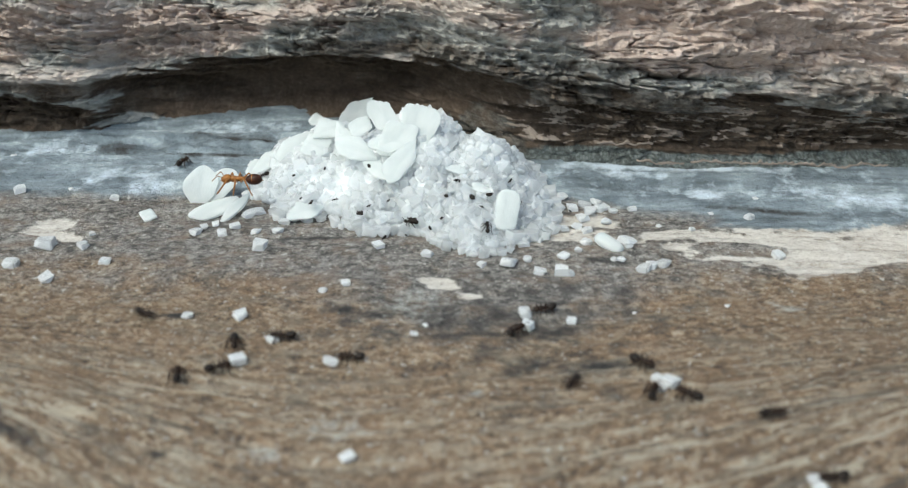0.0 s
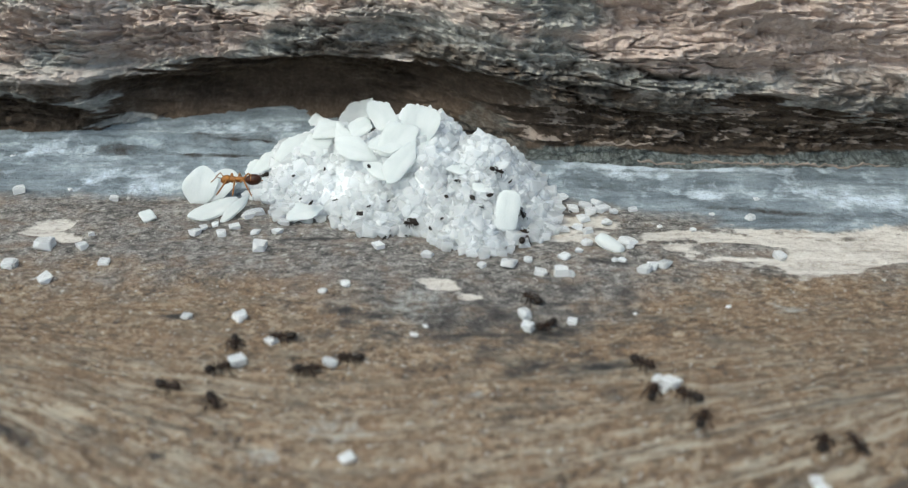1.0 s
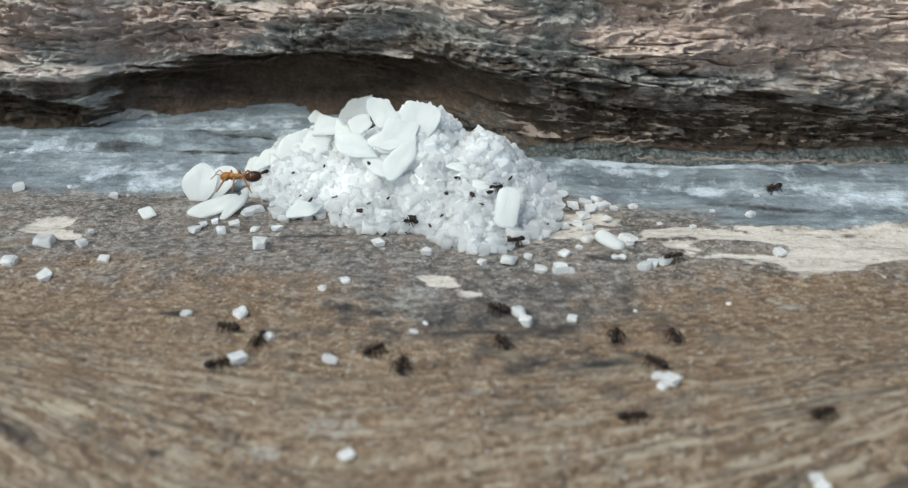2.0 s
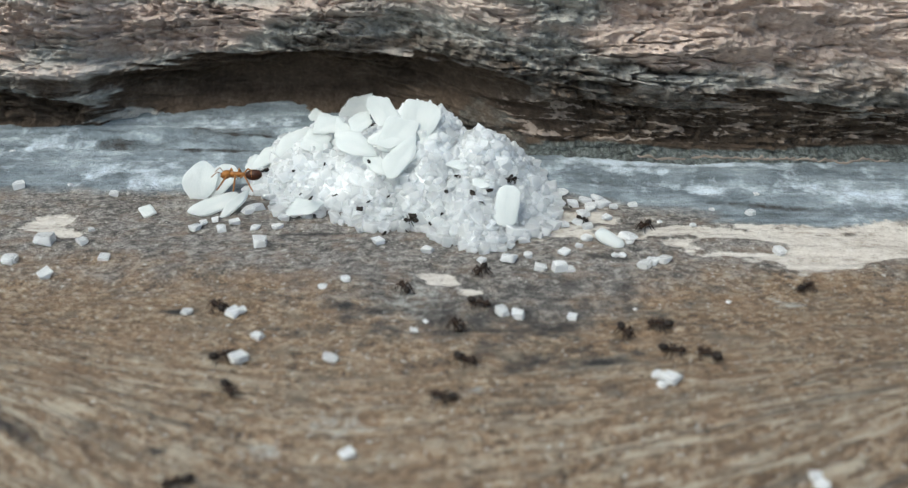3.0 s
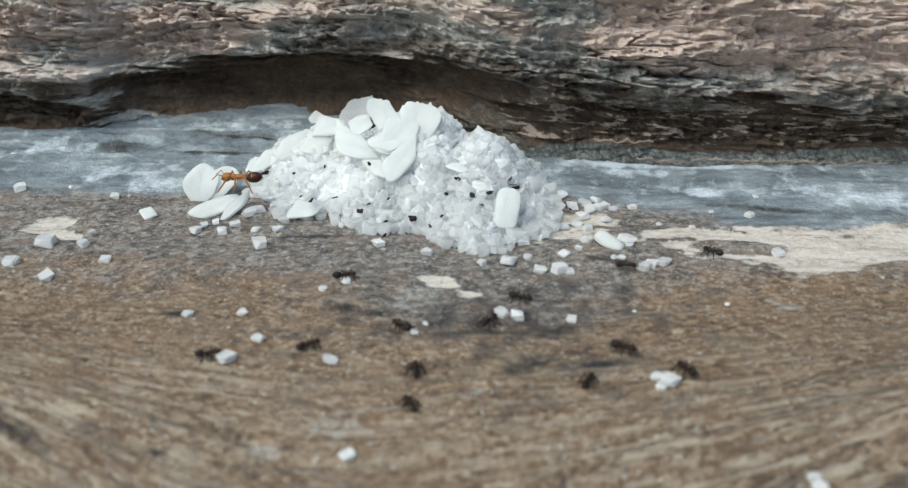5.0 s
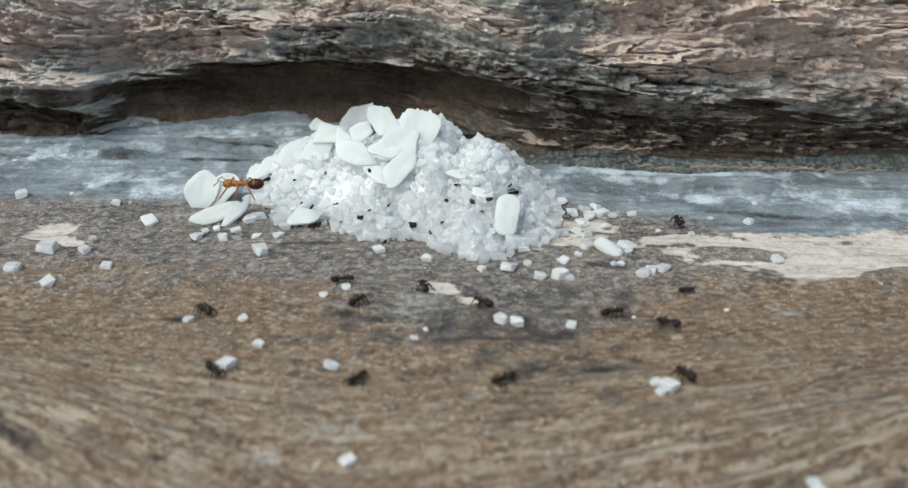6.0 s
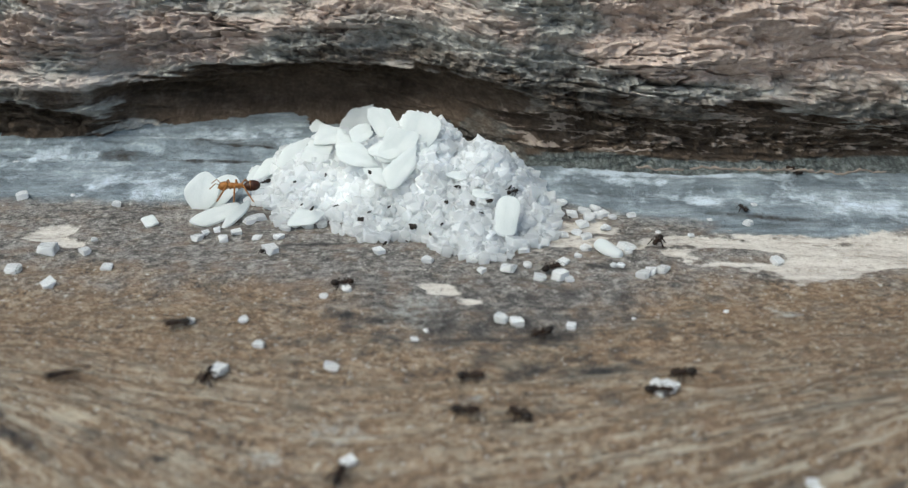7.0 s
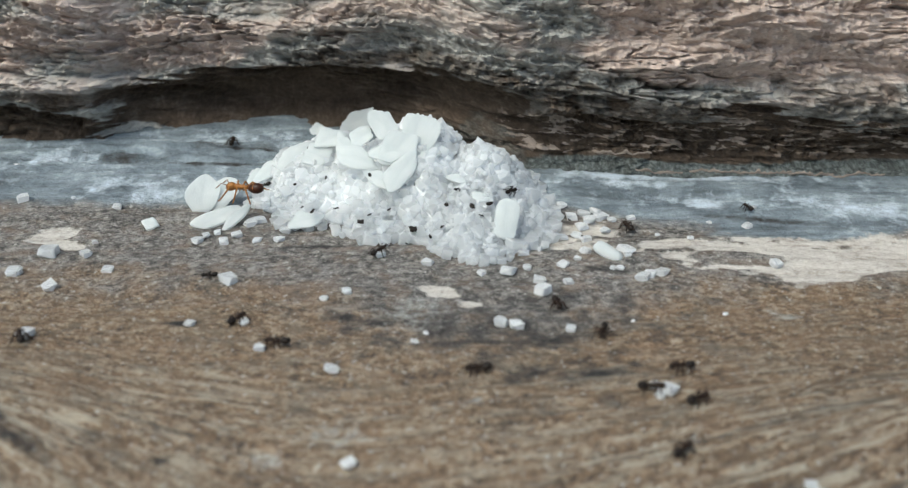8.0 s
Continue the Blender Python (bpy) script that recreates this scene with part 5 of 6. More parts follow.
    crawl([
        (0, on(5.7, -10.12, 200)), (0.1, on(5.9, -10.28, 200)), (0.2, on(5.9, -10.24, 200)), (0.3, on(5.97, -10.21, 200)), (0.5, on(5.91, -10.1, 200)), (0.6, on(5.9, -10.12, 200)),
        (0.7, on(5.96, -10.14, 200)), (0.8, on(6.35, -10.45, 125)), (0.9, on(5.14, -8.66, 130)), (1, on(4.97, -8.83, 133)), (1.1, on(4.32, -7.77, 168)), (1.2, on(3.12, -8.42, 239)),
        (1.3, on(1.93, -11.7, 254)), (1.4, on(1.83, -12.85, 226)), (1.5, on(0.81, -12.88, 151)), (1.6, on(2.8, -10.85, 76)), (1.7, on(2.8, -10.89, 117)), (2.8, on(1.59, -8.5, 181)),
        (2.9, on(1.04, -10.92, 256)), (3, on(1.49, -9.77, 331)), (3.1, on(1.69, -10.09, 331)), (3.2, on(1.56, -9.67, 331)), (3.3, on(1.27, -9.83, 331)), (3.4, on(1.27, -9.87, 331)),
        (3.5, on(1.56, -9.88, 331)), (3.6, on(1.28, -9.74, 331)), (3.7, on(1.63, -9.75, 279)), (3.8, on(1.47, -10.95, 260)), (3.9, on(1.31, -11.67, 260)), (4, on(1.39, -11.54, 237)),
        (4.1, on(0.34, -13.16, 312)), (4.2, on(5.01, -10.59, 387)), (4.3, on(2.02, -11.41, 462)), (4.4, on(2.07, -11.99, 462)), (4.5, on(2.3, -11.25, 462)), (4.6, on(2.31, -11.18, 462)),
        (4.7, on(2.39, -10.83, 537)), (5.3, on(1.87, -14.88, 612)), (5.8, on(2.8, -18.6, 645)), (5.9, on(2.87, -18.55, 645)), (6, on(2.77, -18.06, 570)), (6.1, on(1.86, -16.75, 495)),
        (6.2, on(1.87, -13.82, 442)), (6.3, on(2.37, -13.16, 367)), (6.4, on(3.42, -13.82, 442)), (6.5, on(1.07, -12.58, 517)), (6.6, on(-1.31, -14.03, 592)), (6.7, on(-2.78, -18.66, 631)),
        (6.8, on(-1.21, -18.61, 706)), (6.9, on(-0.72, -18.01, 752)), (7, on(0.88, -17.32, 722)), (7.1, on(2.26, -17.9, 674)), (7.2, on(2.23, -18.71, 599)), (7.3, on(1.14, -19.79, 602)),
        (7.4, on(0.63, -21.69, 611)), (7.5, on(-0.74, -25.22, 613)), (7.6, on(-1.68, -29.35, 619)), (8, on(-2.07, -32.17, 622))])
    crawl([
        (0, on(6.49, -18.44, -121)), (0.1, on(4.27, -22.13, -164)), (0.2, on(1.39, -19.93, -239)), (0.3, on(0.39, -14.73, -268)), (0.4, on(1.21, -13.24, -284)), (0.5, on(1.02, -12.26, -265)),
        (0.6, on(0.97, -10.42, -297)), (0.7, on(2.98, -8.33, -299)), (0.8, on(3.89, -5.08, -283)), (1, on(4.86, 0.15, -281)), (1.5, on(4.91, 0.11, -206)), (2.2, on(3.91, -1.04, -131)),
        (2.8, on(2.37, -4.45, -117)), (3, on(1.8, -5.21, -117)), (3.2, on(1.99, -4.14, -192)), (3.5, on(2.01, -3.34, -192)), (4, on(1.97, -3.28, -267)), (4.3, on(2.65, -2.2, -310)),
        (4.5, on(3.36, -1.64, -363)), (4.7, on(4.66, -2.3, -374)), (5.2, on(18.42, -5.26, -360)), (5.75, on(35.48, -2.07, -350)), (6, on(38.87, -1.83, -348)), (8, on(40.24, -1.1, -332))])
    crawl([
        (0, on(10.59, -16.42, -40)), (0.5, on(10.59, -16.47, -40)), (1, on(10.53, -16.44, -40)), (1.2, on(10.54, -16.35, -40)), (1.3, on(10.65, -16.4, -40)), (1.4, on(10.15, -15.56, 35)),
        (1.5, on(9.82, -13.53, 89)), (1.6, on(10.2, -10.57, 79)), (1.7, on(11.11, -7.07, 50)), (2.2, on(16.55, -2.91, 20)), (2.8, on(17.05, -4.93, -55)), (2.9, on(19.65, -7.89, -28)),
        (3, on(22.54, -7.8, 36)), (3.1, on(24.31, -4.52, 72)), (3.2, on(24.31, -2.39, 83)), (3.3, on(24.55, -2.6, 112)), (3.5, on(23.85, -1.27, 187)), (3.6, on(23.22, -2.84, 222)),
        (3.7, on(20.65, -4.12, 173)), (3.8, on(19.09, -2.34, 201)), (3.9, on(18.68, -4.87, 251)), (4, on(17.26, -7.81, 282)), (4.1, on(19.77, -10.05, 323)), (4.2, on(24.7, -13.49, 321)),
        (4.4, on(27.84, -16.6, 330)), (8, on(30.1, -16.57, 361))])
    crawl([
        (0, on(10.7, -19.35, 70)), (1, on(10.64, -19.32, 70)), (1.2, on(10.59, -19.56, 122)), (1.3, on(10.11, -18.47, 140)), (1.4, on(8.41, -17.72, 130)), (1.5, on(8.02, -15.97, 83)),
        (1.6, on(8.79, -14.63, 39)), (1.7, on(9.18, -15.01, 70)), (2.2, on(9.56, -12.47, 76)), (2.8, on(10.06, -11.57, 76)), (2.9, on(10.17, -12.18, 1)), (3, on(10.07, -13.28, -74)),
        (3.1, on(8.79, -14.22, -133)), (3.2, on(7.79, -15.75, -147)), (3.3, on(6.01, -16.03, -169)), (3.4, on(4.37, -16.43, -179)), (3.5, on(3.29, -16.06, -185)), (3.6, on(1.74, -16.2, -185)),
        (3.7, on(3.06, -15.58, -110)), (3.8, on(3.77, -18.78, -35)), (3.9, on(13.16, -15.63, 31)), (4, on(9.85, -15.13, 106)), (4.1, on(8.17, -12.86, 173)), (4.2, on(6.03, -14.67, 156)),
        (4.3, on(5.82, -11.82, 102)), (4.4, on(5.1, -10.26, 87)), (4.5, on(5.89, -10.24, 87)), (4.6, on(5.29, -9.7, 87)), (4.7, on(6.12, -10.84, 12)), (5.3, on(13.4, -17.35, -34)),
        (5.8, on(17.65, -18.61, 41)), (5.9, on(16.14, -12.12, 116)), (6, on(13.15, -11.53, 154)), (6.1, on(13.69, -10.92, 79)), (6.2, on(14.5, -10.75, 154)), (6.3, on(11.85, -12.85, 229)),
        (6.4, on(13.34, -12.59, 209)), (6.5, on(9.44, -14.19, 190)), (6.6, on(8.27, -13.47, 158)), (6.7, on(7.33, -13.33, 189)), (6.8, on(6.68, -13.72, 136)), (6.9, on(5.83, -11.89, 136)),
        (7, on(5.37, -12.44, 211)), (7.1, on(3.29, -13.94, 215)), (7.2, on(3.5, -13.78, 283)), (7.3, on(3.61, -15.35, 271)), (7.4, on(3.53, -15.7, 239)), (7.5, on(3.03, -16.31, 199)),
        (7.6, on(1.93, -16.24, 186)), (7.7, on(1.67, -16.45, 186)), (7.8, on(1.81, -16.19, 186)), (7.9, on(1.55, -16.12, 186)), (8, on(1.42, -16.21, 186))])
    crawl([
        (0, on(12.62, -19.68, 140)), (1, on(12.54, -19.69, 140)), (1.2, on(12.51, -19.71, 148)), (1.3, on(11.54, -19.05, 113)), (1.4, on(12.09, -18.74, 41)), (1.5, on(12.75, -17.99, 49)),
        (1.6, on(12.83, -17.91, 49)), (1.7, on(12.58, -17.77, 124)), (2.3, on(10.16, -15.14, 132)), (2.8, on(9.03, -13.89, 57)), (2.9, on(11.86, -15.21, -18)), (3, on(12.4, -15.48, -18)),
        (3.1, on(12.38, -15.24, -18)), (3.2, on(13.24, -15.52, -93)), (3.3, on(11.61, -15.88, -164)), (3.4, on(11.8, -15.92, -164)), (3.5, on(11.92, -15.95, -164)), (3.6, on(11.34, -15.94, -127)),
        (3.7, on(9.61, -18.99, -87)), (3.8, on(11.72, -23.2, -52)), (3.9, on(11, -20.73, 23)), (4, on(13.19, -18.69, 60)), (4.1, on(12.81, -17.62, 116)), (4.2, on(12.77, -17.82, 116)),
        (4.3, on(12.79, -18.02, 116)), (4.4, on(12.68, -18.26, 116)), (4.5, on(12.62, -17.65, 116)), (4.6, on(12.83, -17.61, 116)), (4.7, on(12.91, -17.54, 116)), (5.8, on(12.91, -17.45, 116)),
        (5.9, on(12.98, -17.14, 116)), (6, on(12.94, -17.33, 116)), (6.1, on(13.06, -17.08, 116)), (6.2, on(12.94, -17.31, 116)), (6.3, on(12.94, -17.32, 116)), (6.5, on(13, -17.31, 116)),
        (6.6, on(12.98, -17.14, 116)), (6.7, on(12.98, -17.14, 116)), (6.8, on(13.05, -16.87, 116)), (6.9, on(13.3, -16.6, 116)), (7, on(12.88, -17.09, 191)), (7.1, on(12.82, -17.68, 191)),
        (7.2, on(13.29, -17.28, 191)), (7.3, on(13.17, -16.93, 191)), (7.4, on(13.17, -16.93, 191)), (7.5, on(13.22, -16.69, 191)), (7.6, on(13.08, -16.76, 191)), (7.7, on(13.11, -16.69, 191)),
        (7.8, on(13.12, -16.67, 191)), (7.9, on(13.14, -16.61, 191)), (8, on(13.05, -16.19, 191))])
    crawl([
        (0, on(16.46, -21.43, 13)), (0.1, on(19.68, -20.7, 15)), (0.2, on(22.65, -19.72, 10)), (0.3, on(25.92, -19.59, -65)), (0.6, on(24.07, -25.5, -136)), (0.9, on(18.58, -26.67, -199)),
        (1, on(19.81, -24.02, -262)), (1.1, on(17.49, -18.87, -235)), (1.2, on(16.04, -18.55, -231)), (1.3, on(15.08, -15.92, -245)), (1.4, on(14.33, -14.95, -170)), (1.5, on(14.11, -16.2, -119)),
        (1.6, on(13.23, -16.98, -182)), (1.7, on(13.09, -16.16, -257)), (2.3, on(12.67, -12.51, -264)), (2.8, on(12.41, -10.15, -264)), (2.9, on(12.53, -11.76, -189)), (3, on(12.36, -12.61, -189)),
        (3.1, on(12.3, -12.24, -189)), (3.2, on(12.34, -12.37, -189)), (3.3, on(12.21, -12.69, -187)), (3.4, on(10.59, -12.15, -202)), (3.5, on(8.52, -11.18, -180)), (3.6, on(8.39, -12.16, -105)),
        (3.7, on(8.25, -12.19, -157)), (3.8, on(6.38, -13.03, -153)), (3.9, on(1.43, -15.62, -155)), (4, on(0.32, -15.89, -169)), (4.1, on(0.19, -15.86, -204)), (4.2, on(-0.72, -15.42, -145)),
        (4.3, on(-2.58, -17.81, -118)), (4.4, on(-3.7, -20.98, -117)), (4.5, on(-5.48, -23.38, -99)), (4.6, on(-4.32, -24.94, -24)), (4.7, on(1.1, -22.37, 51)), (5.1, on(-4.41, -20.26, 126)),
        (5.4, on(-11.23, -14.82, 137)), (5.8, on(-15.71, -9.89, 132)), (5.9, on(-15.73, -9.81, 132)), (6, on(-15.68, -9.76, 132)), (6.1, on(-15.68, -9.76, 132)), (6.2, on(-15.73, -9.9, 132)),
        (6.3, on(-15.74, -9.86, 132)), (6.5, on(-15.69, -9.86, 132)), (6.6, on(-15.76, -9.83, 132)), (6.7, on(-15.77, -9.79, 132)), (6.8, on(-15.89, -9.91, 132)), (6.9, on(-16.09, -10.58, 207)),
        (7, on(-16.93, -11.46, 195)), (7.1, on(-20.8, -11.89, 161)), (7.2, on(-21.74, -9.83, 162)), (7.3, on(-23.46, -11.04, 237)), (7.4, on(-23.87, -13.52, 238)), (7.5, on(-25.95, -15.07, 212)),
        (7.6, on(-27.67, -15.87, 201)), (8, on(-30.03, -16.62, 198))])
    crawl([
        (0, on(17.91, -26.54, 190)), (0.1, on(18.48, -26.45, 190)), (0.2, on(18.38, -26.43, 188)), (0.3, on(15.44, -26.9, 188)), (0.4, on(18.18, -26.14, 113)), (0.5, on(18.51, -26.13, 113)),
        (0.6, on(18.56, -25.93, 113)), (0.7, on(17.66, -26.09, 175)), (0.8, on(17.5, -25.83, 175)), (0.9, on(17.26, -25.83, 100)), (1, on(18.13, -24.01, 65)), (1.1, on(17.97, -24.31, -10)),
        (1.2, on(17.7, -25.57, -85)), (1.3, on(17.57, -25.61, -85)), (1.4, on(17.74, -25.61, -85)), (1.5, on(17.72, -25.64, -85)), (1.6, on(17.13, -25.66, -160)), (1.7, on(15.91, -25.19, -135)),
        (1.9, on(13.1, -29.68, -75)), (3.6, on(17.36, -30.64, 0)), (3.9, on(17.92, -28.43, 74)), (4, on(18.51, -26.52, 78)), (4.1, on(18.2, -27.08, 78)), (4.2, on(18.11, -27.06, 78)),
        (4.3, on(17.87, -27.45, 78)), (4.4, on(18.22, -27.37, 78)), (4.5, on(18.12, -27.35, 78)), (4.6, on(18.18, -27.22, 37)), (4.7, on(18.95, -26.72, -38)), (5, on(15.72, -29.73, -113)),
        (7.7, on(8.81, -30.07, -188)), (7.9, on(9.7, -25.89, -263)), (8, on(11.37, -24.03, -312))])
    crawl([
        (0, on(-21.56, -29.65, 10)), (0.2, on(-17.27, -28.87, 33)), (0.3, on(-15.58, -25.81, 55)), (0.4, on(-13.33, -23.24, 20)), (0.5, on(-5.81, -22.22, 8)), (0.6, on(-3.89, -21.95, 14)),
        (0.7, on(2.96, -19.96, -2)), (0.8, on(6.22, -22.23, -32)), (0.9, on(10.89, -24.86, 4)), (1, on(12.69, -21.8, 63)), (1.1, on(12.9, -20.91, 63)), (1.2, on(12.94, -20.95, 138)),
        (1.3, on(11.8, -20.73, 164)), (1.4, on(10.58, -20.26, 164)), (1.5, on(11.41, -20.89, 239)), (1.6, on(12.07, -21.39, 314)), (1.7, on(13.48, -21.9, 363)), (2.2, on(21.57, -20.88, 391)),
        (2.8, on(23.38, -15.94, 466)), (2.9, on(17.24, -17.05, 541)), (3, on(14.48, -16.08, 499)), (3.1, on(15.73, -15.74, 424)), (3.2, on(15.46, -15.52, 424)), (3.3, on(16.27, -15.91, 349)),
        (3.4, on(20.99, -17.24, 363)), (3.5, on(27.01, -15.42, 402)), (3.6, on(25.44, -13.25, 477)), (3.7, on(20.72, -13.43, 550)), (3.8, on(17.83, -14.58, 579)), (3.9, on(15.6, -17.54, 602)),
        (4, on(16.19, -17.68, 677)), (4.1, on(17.19, -17.51, 654)), (4.2, on(16.66, -18.72, 599)), (4.3, on(15.14, -20.95, 560)), (4.4, on(13.36, -19.89, 536)), (4.5, on(10.2, -20.6, 531)),
        (4.6, on(7.41, -18.96, 534)), (4.7, on(6.47, -20.22, 459)), (5.2, on(8.24, -17.39, 424)), (5.8, on(10.04, -13.02, 436)), (5.9, on(9.97, -10.28, 453)), (6, on(9.86, -10.06, 378)),
        (6.1, on(10.89, -10.79, 350)), (6.2, on(13.59, -10.74, 275)), (6.3, on(11.03, -15.5, 234)), (6.4, on(8.48, -17.68, 220)), (6.5, on(6.17, -19.6, 245)), (6.6, on(6.6, -21.69, 276)),
        (6.7, on(6.77, -25.36, 280)), (6.8, on(7.13, -24.81, 205)), (6.9, on(5.41, -21.28, 134)), (7, on(3.46, -21.01, 134)), (7.1, on(6.1, -21, 59)), (7.2, on(7.92, -20.02, 53)),
        (7.3, on(8.93, -17.3, 77)), (7.4, on(9.07, -15.07, 107)), (7.5, on(7.65, -13.07, 107)), (7.6, on(8.17, -12.2, 65)), (7.7, on(10.06, -7.83, 76)), (7.8, on(9.74, -5.94, 1)),
        (7.9, on(10.26, -9.1, -74)), (8, on(9.06, -11.99, -113))])
    crawl([
        (0, on(35.67, -0.63, 224)), (2.5, on(33.22, -3.02, 224)), (2.8, on(27.88, -8.21, 231)), (2.9, on(26.85, -10.93, 291)), (3, on(29.6, -12.66, 263)), (3.6, on(25.53, -22.17, 225)),
        (3.7, on(20.71, -21.43, 161)), (3.8, on(17.87, -19.57, 163)), (3.9, on(15.71, -19.88, 238)), (4, on(19.63, -20.65, 313)), (4.2, on(24.52, -25.01, 327)), (8, on(26.45, -25.06, 358))])
    crawl([
        (0, on(-3.05, 1.96, 165)), (3.5, on(-3.06, 1.85, 165)), (4.5, on(-3.14, 1.84, 166)), (5.8, on(-10.27, 3.72, 166)), (6, on(-10.5, 3.68, 204)), (6.3, on(-11.27, 3.27, 233)),
        (6.5, on(-11.61, 2.23, 246)), (6.7, on(-12.87, -0.25, 237)), (6.8, on(-13.37, -0.5, 237)), (7, on(-13.47, -0.42, 237)), (7.2, on(-12.86, -0.29, 312)), (7.4, on(-12.11, -0.57, 334)),
        (7.5, on(-11.91, -0.76, 295)), (7.6, on(-11.69, -1.46, 281)), (7.7, on(-11.53, -2.79, 262)), (7.8, on(-11.96, -3.39, 198)), (7.9, on(-15.23, -4.03, 190)), (8, on(-16.7, -4.23, 188))], TINY_CREW)
    crawl([
        (0, on(2.31, -0.25, 93)), (0.2, on(2.25, 1.1, 94)), (0.5, on(2, 4.05, 78)), (1, on(3.02, 4.66, 3)), (1.3, on(2.79, 3.5, -72)), (1.5, on(2.6, 2.59, 3)),
        (3, on(4.11, 4.49, 41)), (4.5, on(4.32, 4.1, 41)), (8, on(4.16, 4.67, 41))], TINY_CREW)
    crawl([
        (0, on(4.52, 3.37, -60)), (0.5, on(4.63, 3.11, -78)), (1, on(4.75, 2.36, -56)), (1.5, on(5.69, 1.56, 18)), (2.8, on(9.37, 3.84, 22)), (3, on(9.51, 3.12, -53)),
        (3.3, on(9.23, -0.93, -96)), (3.5, on(8.71, -3.97, -77)), (3.8, on(10, -4.29, -2)), (4, on(10.98, -3.99, 73)), (4.3, on(10.53, -0.5, 106)), (4.5, on(9.19, 2.14, 31)),
        (5.3, on(12.7, -2.49, -44)), (5.8, on(15.29, -7.11, -62)), (5.9, on(15.17, -7.03, -62)), (6, on(15.19, -6.95, 13)), (6.1, on(15.36, -5.77, -62)), (6.2, on(14.46, -10.32, -85)),
        (6.3, on(15.69, -9.27, -10)), (6.4, on(23.39, -7.71, 38)), (6.5, on(25.17, -1.99, 73)), (6.6, on(25.36, -1.19, 95)), (6.8, on(24.65, 3.45, 108)), (7, on(22.7, 6.94, 109)),
        (7.5, on(23.22, 7.68, 109)), (8, on(23.28, 7.5, 109))], TINY_CREW)
    crawl([
        (0, on(41.2, 11.51, 166)), (1.2, on(37.18, 12.54, 174)), (1.5, on(32.82, 12.34, 190)), (1.7, on(30.04, 11.26, 208)), (2.8, on(14.83, 2.78, 210)), (3, on(13.98, 1.84, 231)),
        (3.5, on(13.95, 1.69, 306)), (3.7, on(15.23, 0.43, 327)), (4, on(18.92, -1.6, 312)), (4.5, on(18.55, -3.19, 256)), (4.7, on(18.5, -3.29, 181)), (5.6, on(17.07, 2.81, 106)),
        (6, on(17.02, 4.34, 91)), (6.5, on(17.03, 4.38, 166)), (7, on(14.85, 0.92, 239)), (7.5, on(14.42, -0.04, 164)), (8, on(13.23, 4.04, 106))])
    crawl([
        (0, on(38.89, 3.47, -144)), (3.6, on(36.1, 1.47, -161)), (3.8, on(32.69, 1.39, -174)), (4, on(27.79, 0.64, -130)), (4.1, on(28.61, -3.4, -55)), (4.3, on(32.74, -5.91, 20)),
        (6.5, on(40.86, 10.4, 87)), (6.8, on(33.62, 12.58, 162)), (7, on(28.66, 13.41, 133)), (7.2, on(31.85, 14.49, 58)), (7.4, on(37.01, 13.79, -9)), (7.6, on(41.98, 12.82, -13)),
        (8, on(44.19, 12.17, -16))])
    crawl([
        (0, on(-22.86, 13.79, 69)), (0.2, on(-21.94, 16.13, 69)), (0.4, on(-21.23, 18.09, 51)), (0.5, on(-18.92, 19.83, 23)), (0.65, on(-13.89, 21.14, 0)), (0.85, on(-6.7, 19.84, -3)),
        (6.6, on(-6.79, 20.82, 72)), (6.9, on(-11.47, 22.69, 147)), (7.2, on(-15.94, 22.54, 195)), (7.4, on(-21.43, 19.96, 226)), (7.5, on(-19.54, 18.81, 301)), (7.6, on(-18.78, 17.49, 302)),
        (7.8, on(-18.85, 17.72, 377)), (8, on(-19.93, 19.53, 452))])
    # two ants added that stay put, standing in for small dark spots
    crawl([
        (0, on(-15.41, 10.86, 170)), (3.5, on(-15.36, 10.7, 170)), (4.5, on(-15.42, 10.7, 170)), (6.5, on(-15.31, 10.63, 170)), (8, on(-15.34, 10.56, 170))], TINY_CREW)
    crawl([
        (0, on(-11.25, 11.38, 15)), (8, on(-11.38, 11.58, 15))], TINY_CREW)
